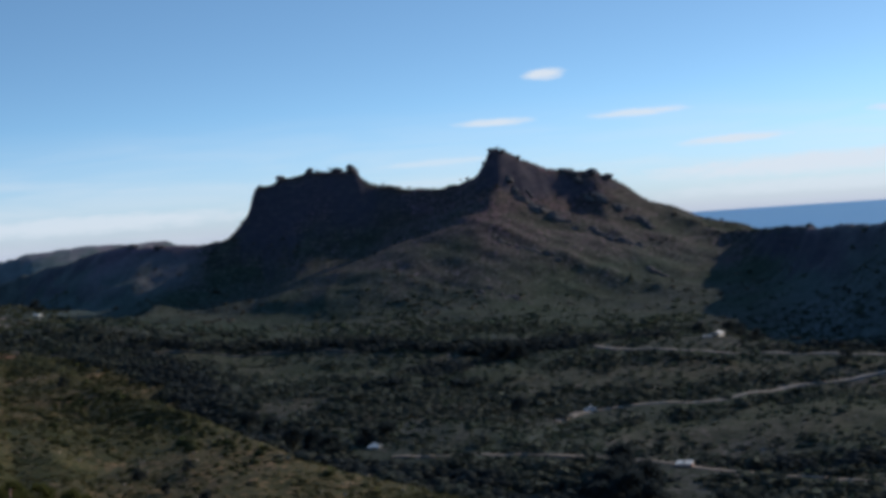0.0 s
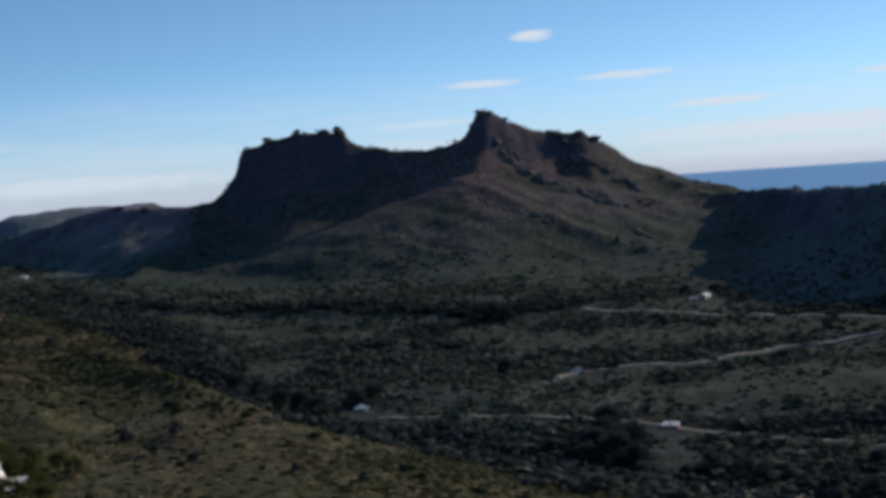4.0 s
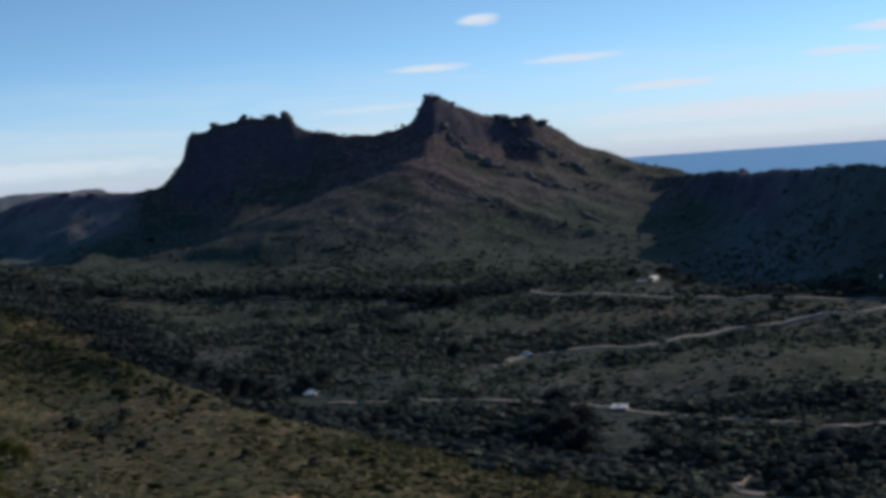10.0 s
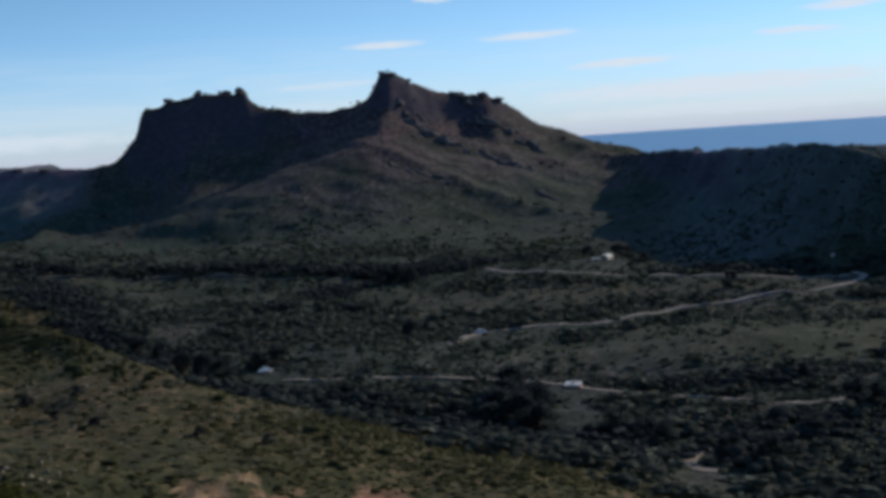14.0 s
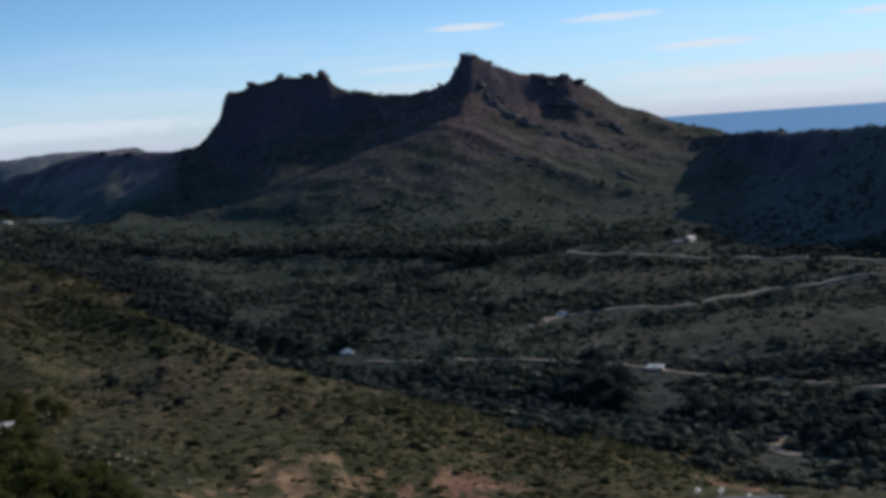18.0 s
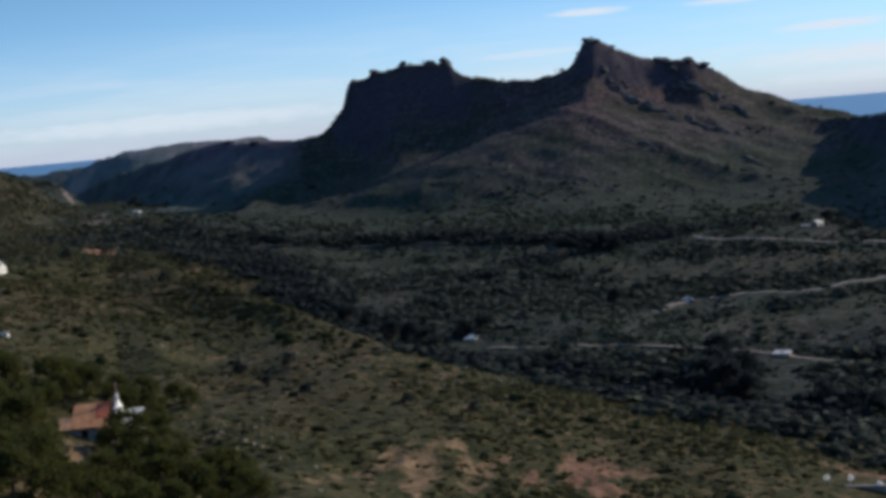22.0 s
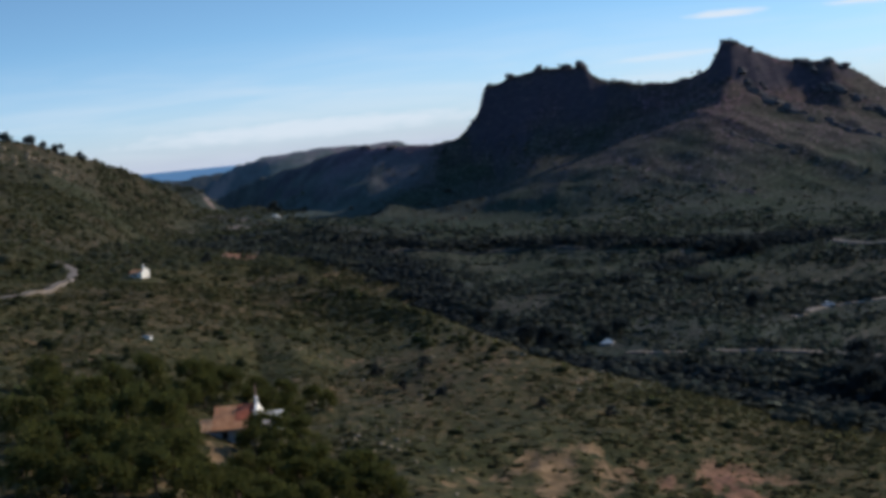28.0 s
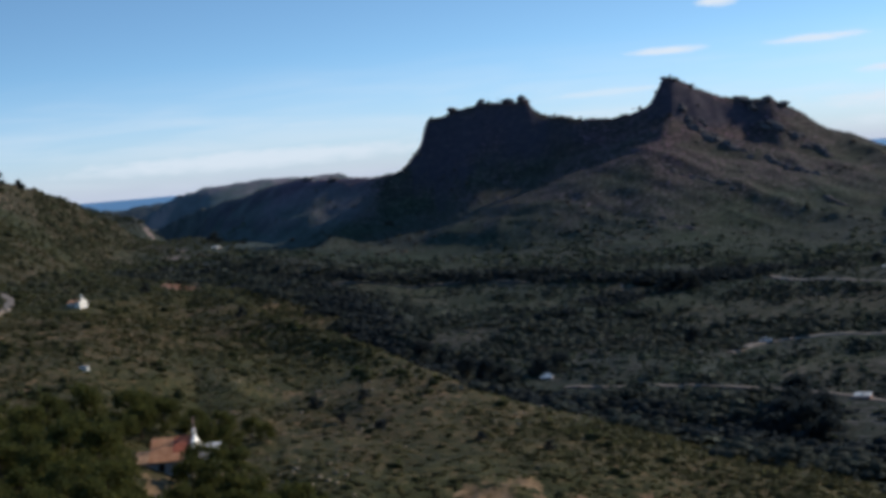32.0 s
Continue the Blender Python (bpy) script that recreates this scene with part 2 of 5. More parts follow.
def foliage_material(name, deep, mid, light, thinness=0.52, glow=(1.25, 1.35, 1.0)):
    mat, nodes, links, shader = material(name, 0.9, 0.0, 0.06)
    geo = nodes.new("ShaderNodeNewGeometry")
    info = nodes.new("ShaderNodeObjectInfo")
    f = maths(nodes, links, "FRACT", maths(nodes, links, "ADD", geo.outputs["Random Per Island"], info.outputs["Random"]))
    stand = noise_tex(nodes, links, 0.05, 3.0, 0.6)
    f = maths(nodes, links, "MULTIPLY_ADD", maths(nodes, links, "SUBTRACT", stand, 0.5), 0.9, f)
    tone = ramp(nodes, links, f, (0.05, deep), (0.5, mid), (0.98, light))
    links.new(tone, shader.inputs["Base Color"])
    # thin leaves let some sun through
    thin = nodes.new("ShaderNodeBsdfTranslucent")
    links.new(mixed(nodes, links, 1.0, tone, glow, "MULTIPLY"), thin.inputs[0])
    both = nodes.new("ShaderNodeMixShader")
    both.inputs[0].default_value = thinness
    links.new(shader.outputs[0], both.inputs[1])
    links.new(thin.outputs[0], both.inputs[2])
    links.new(both.outputs[0], nodes["Material Output"].inputs[0])
    return mat


GROUND, SEA = ground_material(), sea_material()
PINE = foliage_material("pine_needles", (0.062, 0.068, 0.026), (0.106, 0.107, 0.04), (0.153, 0.142, 0.061))
OAK = foliage_material("evergreen_leaves", (0.074, 0.085, 0.074), (0.100, 0.112, 0.096), (0.142, 0.147, 0.120), 0.64, (1.05, 1.15, 1.22))
HOLM = foliage_material("holm_oak_leaves", (0.040, 0.049, 0.052), (0.050, 0.060, 0.062), (0.068, 0.078, 0.076), 0.55, (1.05, 1.12, 1.2))
LENTISK = foliage_material("lentisk_leaves", (0.052, 0.060, 0.031), (0.070, 0.076, 0.040), (0.100, 0.100, 0.055), 0.6)
SCRUB = foliage_material("maquis_leaves", (0.084, 0.087, 0.050), (0.114, 0.113, 0.064), (0.150, 0.143, 0.080), 0.74)
HILL_SCRUB = foliage_material("hill_scrub_leaves", (0.060, 0.068, 0.044), (0.086, 0.092, 0.058), (0.130, 0.126, 0.084))
GREEN_SCRUB = foliage_material("valley_scrub_leaves", (0.057, 0.078, 0.060), (0.080, 0.100, 0.076), (0.122, 0.134, 0.106), 0.62, (1.08, 1.2, 1.15))
HEATH = foliage_material("mountain_scrub", (0.072, 0.068, 0.066), (0.10, 0.088, 0.078), (0.145, 0.115, 0.098))
BARK = plain_grained("pine_bark", (0.05, 0.033, 0.022), (0.13, 0.09, 0.06), 3.0, 0.95)
ASPHALT = plain_grained("pale_worn_asphalt", (0.21, 0.18, 0.16), (0.33, 0.285, 0.255), 0.25, 0.85, fine=3.0)
GRAVEL = plain_grained("pale_gravel", (0.19, 0.155, 0.13), (0.30, 0.25, 0.21), 0.3, 0.95, fine=2.5)
TRACK = plain_grained("grey_dirt_track", (0.085, 0.075, 0.066), (0.14, 0.122, 0.108), 0.3, 0.95, fine=2.5)
STONE = plain_grained("weathered_boulder", (0.20, 0.155, 0.10), (0.40, 0.32, 0.22), 0.8, 0.95, 0.05)
PLASTER = plain_grained("limewashed_plaster", (0.92, 0.87, 0.79), (0.97, 0.93, 0.86), 0.6, 0.9, fine=5.0)
OCHRE = plain_grained("ochre_plaster", (0.26, 0.20, 0.15), (0.40, 0.32, 0.24), 0.7, 0.95, fine=5.0)
# darker plaster tone with the shade of the unlit walls put into it
SHADE_WALL = plain_grained("shade_toned_wall", (0.30, 0.30, 0.31), (0.42, 0.41, 0.41), 0.6, 0.95, fine=5.0)
CONCRETE = plain_grained("pale_concrete", (0.22, 0.205, 0.20), (0.36, 0.34, 0.325), 0.5, 0.9, fine=4.0)
FIBRE = plain_grained("pale_fibre_cement_roof", (0.32, 0.31, 0.30), (0.47, 0.46, 0.44), 0.8, 0.85, fine=5.0)
PALE_SHEET = plain_grained("pale_sheet_roof", (0.62, 0.60, 0.56), (0.76, 0.74, 0.70), 0.8, 0.7, fine=5.0)
DARK = plain_grained("dark_window_glass", (0.01, 0.012, 0.015), (0.02, 0.022, 0.026), 1.0, 0.15, specular=0.5)
TIMBER = plain_grained("weathered_timber", (0.07, 0.045, 0.03), (0.16, 0.11, 0.075), 2.0, 0.85, fine=12.0)
PINK_STONE = plain_grained("pinkish_stone", (0.38, 0.22, 0.17), (0.55, 0.35, 0.29), 1.0, 0.9, fine=5.0)
IRON = plain_grained("rusty_iron", (0.10, 0.045, 0.03), (0.2, 0.10, 0.07), 3.0, 0.8)
WHITE_GLASS = plain_grained("opal_globe", (0.80, 0.79, 0.76), (0.88, 0.87, 0.85), 2.0, 0.25, specular=0.5)
# opal glass lets the light behind it glow through
opal = WHITE_GLASS.node_tree
opal_thin, opal_mix = opal.nodes.new("ShaderNodeBsdfTranslucent"), opal.nodes.new("ShaderNodeMixShader")
opal_thin.inputs[0].default_value, opal_mix.inputs[0].default_value = (0.97, 0.96, 0.93, 1), 0.8
opal.links.new(opal.nodes["Principled BSDF"].outputs[0], opal_mix.inputs[1])
opal.links.new(opal_thin.outputs[0], opal_mix.inputs[2])
opal.links.new(opal_mix.outputs[0], opal.nodes["Material Output"].inputs[0])
PAINT_WHITE = plain_grained("white_vehicle_paint", (0.74, 0.75, 0.76), (0.82, 0.82, 0.83), 1.5, 0.3, specular=0.5)
RUBBER = plain_grained("tyre_rubber", (0.015, 0.015, 0.016), (0.03, 0.03, 0.03), 4.0, 0.9)


def tile_roof(name, dark, light):
    """Clay tiles: rounded rows down the slope, each tile of its own tone."""
    mat, nodes, links, shader = material(name, 0.85, 0.0, 0.25)
    rows = nodes.new("ShaderNodeTexWave")
    rows.wave_type, rows.bands_direction = "BANDS", "X"
    rows.inputs["Scale"].default_value, rows.inputs["Distortion"].default_value = 4.5, 0.4
    coord = nodes.new("ShaderNodeTexCoord")
    links.new(coord.outputs["Object"], rows.inputs["Vector"])
    tone = noise_tex(nodes, links, 0.7, 4.0, 0.6)
    each = noise_tex(nodes, links, 5.0, 2.0, 0.5)
    f = maths(nodes, links, "MULTIPLY_ADD", maths(nodes, links, "SUBTRACT", each, 0.5), 0.6, tone)
    links.new(ramp(nodes, links, f, (0.3, dark), (0.7, light)), shader.inputs["Base Color"])
    bump(nodes, links, shader, rows.outputs[0], 0.7, 0.06)
    return mat


TILE = tile_roof("orange_clay_tiles", (0.50, 0.21, 0.10), (0.70, 0.37, 0.21))
TILE_PALE = tile_roof("pale_orange_clay_tiles", (0.50, 0.27, 0.15), (0.70, 0.43, 0.27))
TILE_RED = tile_roof("red_clay_tiles", (0.38, 0.09, 0.05), (0.54, 0.17, 0.10))

# ---------------------------------------------------------------- land form
LOOKOUT, VALLEY = 118.4, 45.0


def lattice(ix, iy, seed):
    n = (ix * 374761393 + iy * 668265263 + seed * 982451653) & 0x7FFFFFFF
    n = ((n ^ (n >> 13)) * 1274126177) & 0x7FFFFFFF
    return ((n ^ (n >> 16)) & 0xFFFF) / 32768.0 - 1.0


def field(x, y, size, seed):
    """Smooth noise of that wavelength in metres, about -1 to 1."""
    x, y = np.asarray(x, float) / size, np.asarray(y, float) / size
    ix, iy = np.floor(x).astype(np.int64), np.floor(y).astype(np.int64)
    fx, fy = x - ix, y - iy
    fx, fy = fx * fx * fx * (fx * (fx * 6 - 15) + 10), fy * fy * fy * (fy * (fy * 6 - 15) + 10)
    a, b = lattice(ix, iy, seed), lattice(ix + 1, iy, seed)
    c, d = lattice(ix, iy + 1, seed), lattice(ix + 1, iy + 1, seed)
    return (a + (b - a) * fx) * (1 - fy) + (c + (d - c) * fx) * fy


def rugged(x, y, size, seed, octaves=4, ridged=False):
    total, gain = 0.0, 1.0
    for k in range(octaves):
        n = field(x, y, size / 2 ** k, seed + k)
        total, gain = total + gain * ((1 - 2 * np.abs(n)) if ridged else n), gain * 0.5
    return total


def ease(a, b, v):
    u = np.clip((v - a) / (b - a), 0, 1)
    return u * u * (3 - 2 * u)


def spot(bearing, dist):
    b = np.radians(bearing)
    return np.sin(b) * dist, np.cos(b) * dist


# crests: bearing, distance, height, cliff below it; the main one in three tables
MASSIF_TOP = [(-14.0, 41.6), (-12.4, 49.4), (-10.6, 52.4), (-8.7, 71.4), (-7.53, 92.9), (-7.11, 101.0), (-6.68, 111.5), (-6.56, 122.4), (-6.34, 132.2), (-5.72, 134.0), (-5.58, 136.7), (-4.65, 135.9),
              (-4.51, 139.5), (-3.94, 139.2), (-3.21, 139.0), (-3.11, 141.4), (-2.85, 140.3), (-2.72, 133.9), (-2.13, 127.6), (-1.5, 126.4), (-0.97, 121.6), (0.05, 121.1), (0.75, 121.6), (1.24, 126.4),
              (1.68, 139.6), (1.83, 144.0), (2.21, 143.4), (2.67, 139.5), (3.2, 134.2), (3.65, 129.9), (4.41, 124.4), (5.42, 123.5), (5.95, 119.6), (6.55, 111.7), (7.06, 103.5), (7.28, 98.3),
              (8.33, 87.9), (8.8, 83.5), (9.6, 72.0), (10.7, 57.0), (12.0, 38.7), (14.0, 30.0)]
MASSIF_DIST = [(-14, 1000), (-12.4, 1015), (-10.6, 1060), (-8.7, 1140), (-7.3, 1174), (-5.8, 1172), (-2.75, 1154), (-0.7, 1148), (1.0, 1140), (1.78, 1130), (2.15, 1130), (3.4, 1150), (5.4, 1165), (6.2, 1170), (6.9, 1185), (8.8, 1195), (10.7, 1160), (14, 1100)]
MASSIF_CLIFF = [(-12.4, 0), (-10, 2), (-8.7, 10), (-7.05, 34), (-6.4, 48), (-2.75, 48), (-0.7, 28), (1.0, 20), (2.2, 32), (4.4, 37), (6.2, 38), (7.2, 30), (8.0, 16), (9.6, 5), (12, 0)]
MASSIF = [(b, float(np.interp(b, *zip(*MASSIF_DIST))), h, float(np.interp(b, *zip(*MASSIF_CLIFF)))) for b, h in MASSIF_TOP]
EAST_RIDGE = [(5.0, 1195, 0, 0), (6.4, 1195, 55, 5), (7.2, 1195, 83.4, 8), (7.9, 1180, 87.5, 9), (8.8, 1151, 87.8, 11), (9.6, 1115, 81.5, 12), (10.4, 1070, 81.0, 13), (10.9, 1037, 81.9, 14),
              (11.4, 1002, 84.0, 14), (12.0, 960, 85.6, 15), (13.0, 895, 87.8, 17), (14.1, 830, 90.0, 19), (15.1, 790, 90.8, 19), (16.7, 740, 92.1, 19), (17.5, 720, 92.7, 19), (18.4, 705, 89.6, 19),
              (19.0, 695, 86.5, 19), (22.0, 660, 75.0, 13), (26.0, 640, 62.9, 4)]
CENTRE_SPUR = [(1.80, 1098, 116, 0), (1.64, 1075, 108, 0), (1.33, 1025, 80, 0), (0.95, 975, 63, 0), (0.4, 910, 49, 0)]
EAST_SPUR = [(5.4, 1160, 118, 6), (5.9, 1105, 93, 4), (6.8, 1020, 70, 0), (7.6, 930, 54, 0)]
WEST_RIDGE = [(-4.0, 1170, 73.2, 8), (-6.8, 1190, 95.7, 11), (-7.5, 1199, 95.6, 11), (-8.4, 1211, 94.0, 11), (-8.9, 1218, 93.9, 11), (-9.8, 1230, 95.2, 11), (-10.8, 1250, 95.9, 11), (-11.5, 1265, 92.7, 11),
              (-12.0, 1275, 90.8, 11), (-13.0, 1302, 84.1, 11), (-14.0, 1330, 78.9, 11), (-14.8, 1355, 73.1, 11), (-15.5, 1378, 64.6, 8), (-16.2, 1400, 52.1, 8), (-17.2, 1440, 32.7, 8)]
FAR_HILL = [(-3.0, 2300, -20, 0), (-6.0, 2300, 40, 0), (-10.0, 2350, 79, 0), (-12.0, 2300, 77.5, 0), (-13.3, 2300, 79.5, 0), (-14.1, 2300, 76.5, 0), (-14.9, 2350, 66, 0), (-15.5, 2400, 59, 0), (-16.2, 2450, 51, 0), (-17.0, 2500, 47, 0), (-18.0, 2550, 45, 0), (-21.0, 2600, 45, 0), (-30.0, 2500, 30, 0)]
WEST_SADDLE = [(-11.5, 1235, 20, 0), (-14.0, 1235, 38, 0), (-15.4, 1240, 52, 2), (-16.0, 1245, 62, 3), (-16.4, 1245, 70, 3), (-16.8, 1247, 77.5, 3), (-17.3, 1250, 81.5, 3), (-18.4, 1250, 88, 3), (-21.0, 1250, 88, 3), (-25.0, 1240, 84, 2)]
WEST_HILL = [(-30.0, 780, 128, 3), (-24.0, 830, 124, 3), (-22.3, 850, 121, 3), (-21.3, 865, 117, 3), (-20.4, 880, 112, 2), (-19.5, 905, 104, 2),
             (-18.5, 930, 95.5, 2), (-17.6, 960, 85, 0), (-16.6, 985, 73, 0), (-15.0, 1000, 60, 0), (-13.0, 1000, 40, 0)]
# the brow of the near shelf: bearing, distance, height
BROW_BEARING = [-40, -24, -19, -15.2, -14, -12.6, -11, -9.4, -7.05, -5.6, -3.7, -1.9, 0, 2, 4.5, 6.1, 7.5, 9.4, 12, 25]
BROW_DIST = [700, 760, 740, 700, 650, 560, 500, 445, 390, 358, 342, 330, 317, 310, 300, 295, 290, 280, 262, 240]
BROW_HEIGHT = [80, 78, 73, 64, 64, 63.5, 64.6, 65.4, 64.8, 64, 62.5, 61, 59.5, 57.2, 55.6, 55, 53.6, 51.5, 49, 46]


def crest(reach, bearing, line, near, far, soft):
    """Height of a hill with that crest line seen from the lookout; near and far: the slopes on this side and beyond.
    The steps of the crest itself fade out a few metres below it."""
    b, d, h, c = np.array(sorted(line)).T
    back = np.interp(bearing, b, d) - reach
    drop = np.abs(back)
    top = np.interp(bearing, b, h)
    broad = sum(w * np.interp(bearing + o, b, h) for o, w in ((-1.3, 0.1), (-0.8, 0.17), (-0.35, 0.2), (0, 0.06), (0.35, 0.2), (0.8, 0.17), (1.3, 0.1)))
    top = broad + (top - broad) * np.exp(-(drop / 11) ** 2)
    return top - np.interp(bearing, b, c) * np.where(back > 0, 1.0, 0.25) * (1 - np.exp(-(drop / soft) ** 1.3)) - np.where(back > 0, near, far) * drop


def ribs(x, y):
    """Rock ribs that run down to the east across the mountain's face, about 0 to 1.9."""
    across, along = (1.2 * x + y) / 1.56, (x - 1.2 * y) / 1.56
    return rugged(across, along * 0.16 + 9 * field(x, y, 70, 61), 42, 71, 4, True)


def woods_edge(b):
    """How far out the open slope reaches before the woods begin."""
    return np.maximum(np.interp(b, BROW_BEARING, BROW_DIST), np.interp(b, [-16, -15, -13, -11.6, -9.9, -8, -6.5], [0, 735, 680, 640, 585, 440, 0]))


def green_haze_at(x, y):
    """0 on the dry near shelf, 1 on the greener ground beyond it, above 1 where haze is painted in."""
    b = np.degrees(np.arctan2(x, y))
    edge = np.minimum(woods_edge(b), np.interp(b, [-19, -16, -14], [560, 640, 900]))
    # above 1: far hill and side ridges paled, as haze would do
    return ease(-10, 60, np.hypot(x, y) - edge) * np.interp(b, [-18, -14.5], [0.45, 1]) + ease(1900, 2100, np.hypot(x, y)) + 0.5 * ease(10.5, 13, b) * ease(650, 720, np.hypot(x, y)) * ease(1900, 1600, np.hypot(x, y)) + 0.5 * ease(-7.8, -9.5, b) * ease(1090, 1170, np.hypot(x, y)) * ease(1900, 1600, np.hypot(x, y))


def spine(x, y, line, slope):
    """Height of a spur that runs along that line."""
    best = np.full(x.shape, -1e9)
    pts = [(*spot(b, d), h) for b, d, h, c in line]
    for (ax, ay, ah), (bx, by, bh) in zip(pts, pts[1:]):
        dx, dy = bx - ax, by - ay
        t = np.clip(((x - ax) * dx + (y - ay) * dy) / (dx * dx + dy * dy), 0, 1)
        best = np.maximum(best, ah + t * (bh - ah) - slope * np.hypot(x - ax - t * dx, y - ay - t * dy))
    return best


def blend_max(a, b, k):
    h = np.clip(0.5 + 0.5 * (a - b) / k, 0, 1)
    return b + (a - b) * h + k * h * (1 - h)


# open soil: bearing, distance, half width across, half depth, strength
NEAR_SOIL = [(-5.7, 241, 6, 8, 0.7), (-3.2, 244, 5, 7, 0.65), (1.2, 250, 6, 7, 0.8), (-8.8, 236, 3, 5, 0.72),
             (-5.3, 253, 7, 11, 0.95), (-3.9, 265, 4, 6, 0.95), (-7.3, 248, 5, 10, 0.62), (-3.2, 254, 6, 9, 0.7), (0.9, 261, 7.5, 8, 1.0), (-1.2, 254, 6, 8, 0.66), (-2.0, 262, 3, 4, 0.7),
             (-8.2, 242, 4, 6, 0.7), (2.8, 262, 5, 6, 0.6), (1.6, 384, 4, 9, 0.62), (-17.0, 256, 3, 12, 0.75), (-11.9, 376, 10, 14, 0.5), (-6.4, 347, 8, 10, 0.5), (-8.6, 385, 8, 12, 0.42),
             (10.4, 278, 8, 4, 0.9)]
FAR_SOIL = [(-10.5, 600, 8, 12, 0.5), (-12.4, 640, 8, 14, 0.55), (-3.9, 326, 8, 8, 0.45), (-10.6, 368, 12, 8, 0.45), (-15.5, 704, 13, 22, 1.0), (-15.95, 2285, 20, 70, 0.9), (-15.5, 2325, 12, 50, 0.8), (-16.3, 1238, 7, 9, 0.72), (-15.6, 900, 6, 14, 0.6), (-15.2, 930, 5, 12, 0.6), (-0.7, 715, 5, 10, 0.62),
            (0.0, 690, 3, 16, 0.5), (-15.2, 880, 12, 30, 0.6), (10.5, 668, 22, 6, 0.6)]
OPEN_SOIL = NEAR_SOIL + FAR_SOIL


# where that soil is red clay
CLAY = [(1.0, 256, 9, 16, 1.0), (-1.2, 254, 6, 9, 0.7), (10.4, 278, 10, 8, 0.8), (-15.5, 704, 18, 26, 1.0)]


def openness(x, y, spots=None):
    total = np.zeros(np.shape(x))
    for b, d, wide, deep, strong in spots or OPEN_SOIL:
        px, py = spot(b, d)
        c, s = math.cos(radians(b)), math.sin(radians(b))
        u, v = (x - px) * c - (y - py) * s, (x - px) * s + (y - py) * c
        total = np.maximum(total, strong * np.exp(-((u / wide) ** 2 + (v / deep) ** 2)))
    return total


def land(x, y):
    """Height of the ground at x, y (arrays)."""
    x, y = np.asarray(x, float), np.asarray(y, float)
    reach, bearing = np.hypot(x, y), np.degrees(np.arctan2(x, y))
    wobble = rugged(x, y, 90, 11, 4)
    fine = rugged(x, y, 22, 31, 3)
    # valley floor, higher to the west
    z = VALLEY + 15 * ease(-6, -13, bearing) * ease(500, 700, reach) * ease(130, 0, reach - np.interp(bearing, [-14.6, -13.4], [1020, 880])) + 5 * ease(560, 850, reach) + 3.0 * wobble + 0.8 * fine
    # knolls in the valley
    for b, d, h, s in ((-0.4, 730, 6, 60), (-5.5, 560, 6, 70), (4, 620, 3, 60), (12, 480, 3, 50), (15.5, 490, 4, 50), (-9, 800, 4, 60)):
        px, py = spot(b, d)
        z = z + h * np.exp(-((x - px) ** 2 + (y - py) ** 2) / (s * s))
    rocky = rugged(x, y, 60, 51, 5, True)
    bands = ribs(x, y)
    swing = bearing + 0.36 * field(x, y, 48, 81) + 0.2 * field(x, y, 17, 83) + 0.09 * field(x, y, 7, 85)
    hills = crest(reach, bearing + 0.3 * (swing - bearing), MASSIF, np.interp(bearing, [-11, -8.5, -4, -2.2, 0, 2.5, 5, 8, 11], [0.14, 0.24, 0.26, 0.27, 0.30, 0.26, 0.19, 0.15, 0.10]), 0.5, np.interp(bearing, [-8, -6, -3, -2, 1, 2, 4, 5, 7], [28, 32, 32, 28, 34, 42, 36, 30, 30]))
    steepness = ease(55, 90, hills)
    back = np.interp(bearing, [q[0] for q in MASSIF], [q[1] for q in MASSIF]) - reach
    high = ease(5, 24, back) * ease(120, 60, back) * ease(1.9, 2.6, bearing) * ease(8.5, 6.0, bearing)
    hills = hills + steepness * (2.6 * (rocky - 0.4) + 1.1 * rugged(x, y, 16, 67, 3, True) * ease(0.8, 1.6, bearing) * ease(0, 10, np.abs(back)) + 2.2 * (bands - 0.72) * ease(0.5, 2.0, bearing) * ease(2, 20, np.abs(back)) + 0.5 * (bands - 0.5))
    # broken outcrops step down below the eastern crest
    hills = hills + high * (2.6 * ease(0.5, 1.15, bands + 0.35 * field(x, y, 30, 63)) - 2.8 + 1.4 * rugged(x, y, 13, 65, 3, True))
    for line, slope, k in ((CENTRE_SPUR, 0.34, 16), (EAST_SPUR, 0.36, 10)):
        hills = blend_max(hills, spine(x, y, line, slope) + 1.8 * (rocky - 0.8) + 2.0 * (bands - 0.8), k)
    east = crest(reach, swing + 0.3 * field(x, y, 60, 87), EAST_RIDGE, np.interp(bearing, [8, 10, 12, 14, 15.5, 17.5, 20], [0.15, 0.16, 0.17, 0.18, 0.24, 0.36, 0.40]), 0.3, 40) + 1.6 * (rocky - 0.9)
    west = crest(reach, swing, WEST_RIDGE, 0.25, 0.3, 38) + 1.7 * (rocky - 0.9) + 1.2 * (bands - 0.7)
    saddle = crest(reach, swing, WEST_SADDLE, 0.30, 0.3, 20) + 1.4 * (rocky - 0.9)
    afar = crest(reach, swing, FAR_HILL, 0.14, 0.16, 30) + 2.0 * (rocky - 1.1)
    left = crest(reach, swing, WEST_HILL, 0.16, 0.3, 20) + 1.6 * wobble + 1.0 * fine
    # everything falls to the sea beyond the hills
    z = z - (z + 15) * ease(1500, 2600, reach)
    for other, k in ((hills, 6), (east, 8 + 20 * ease(102, 78, east) * ease(690, 800, reach)), (west, 6), (saddle, 5), (afar, 6), (left, 8)):
        z = blend_max(z, other, k)
    # the near shelf with its brow
    brow = np.interp(bearing, BROW_BEARING, BROW_DIST)
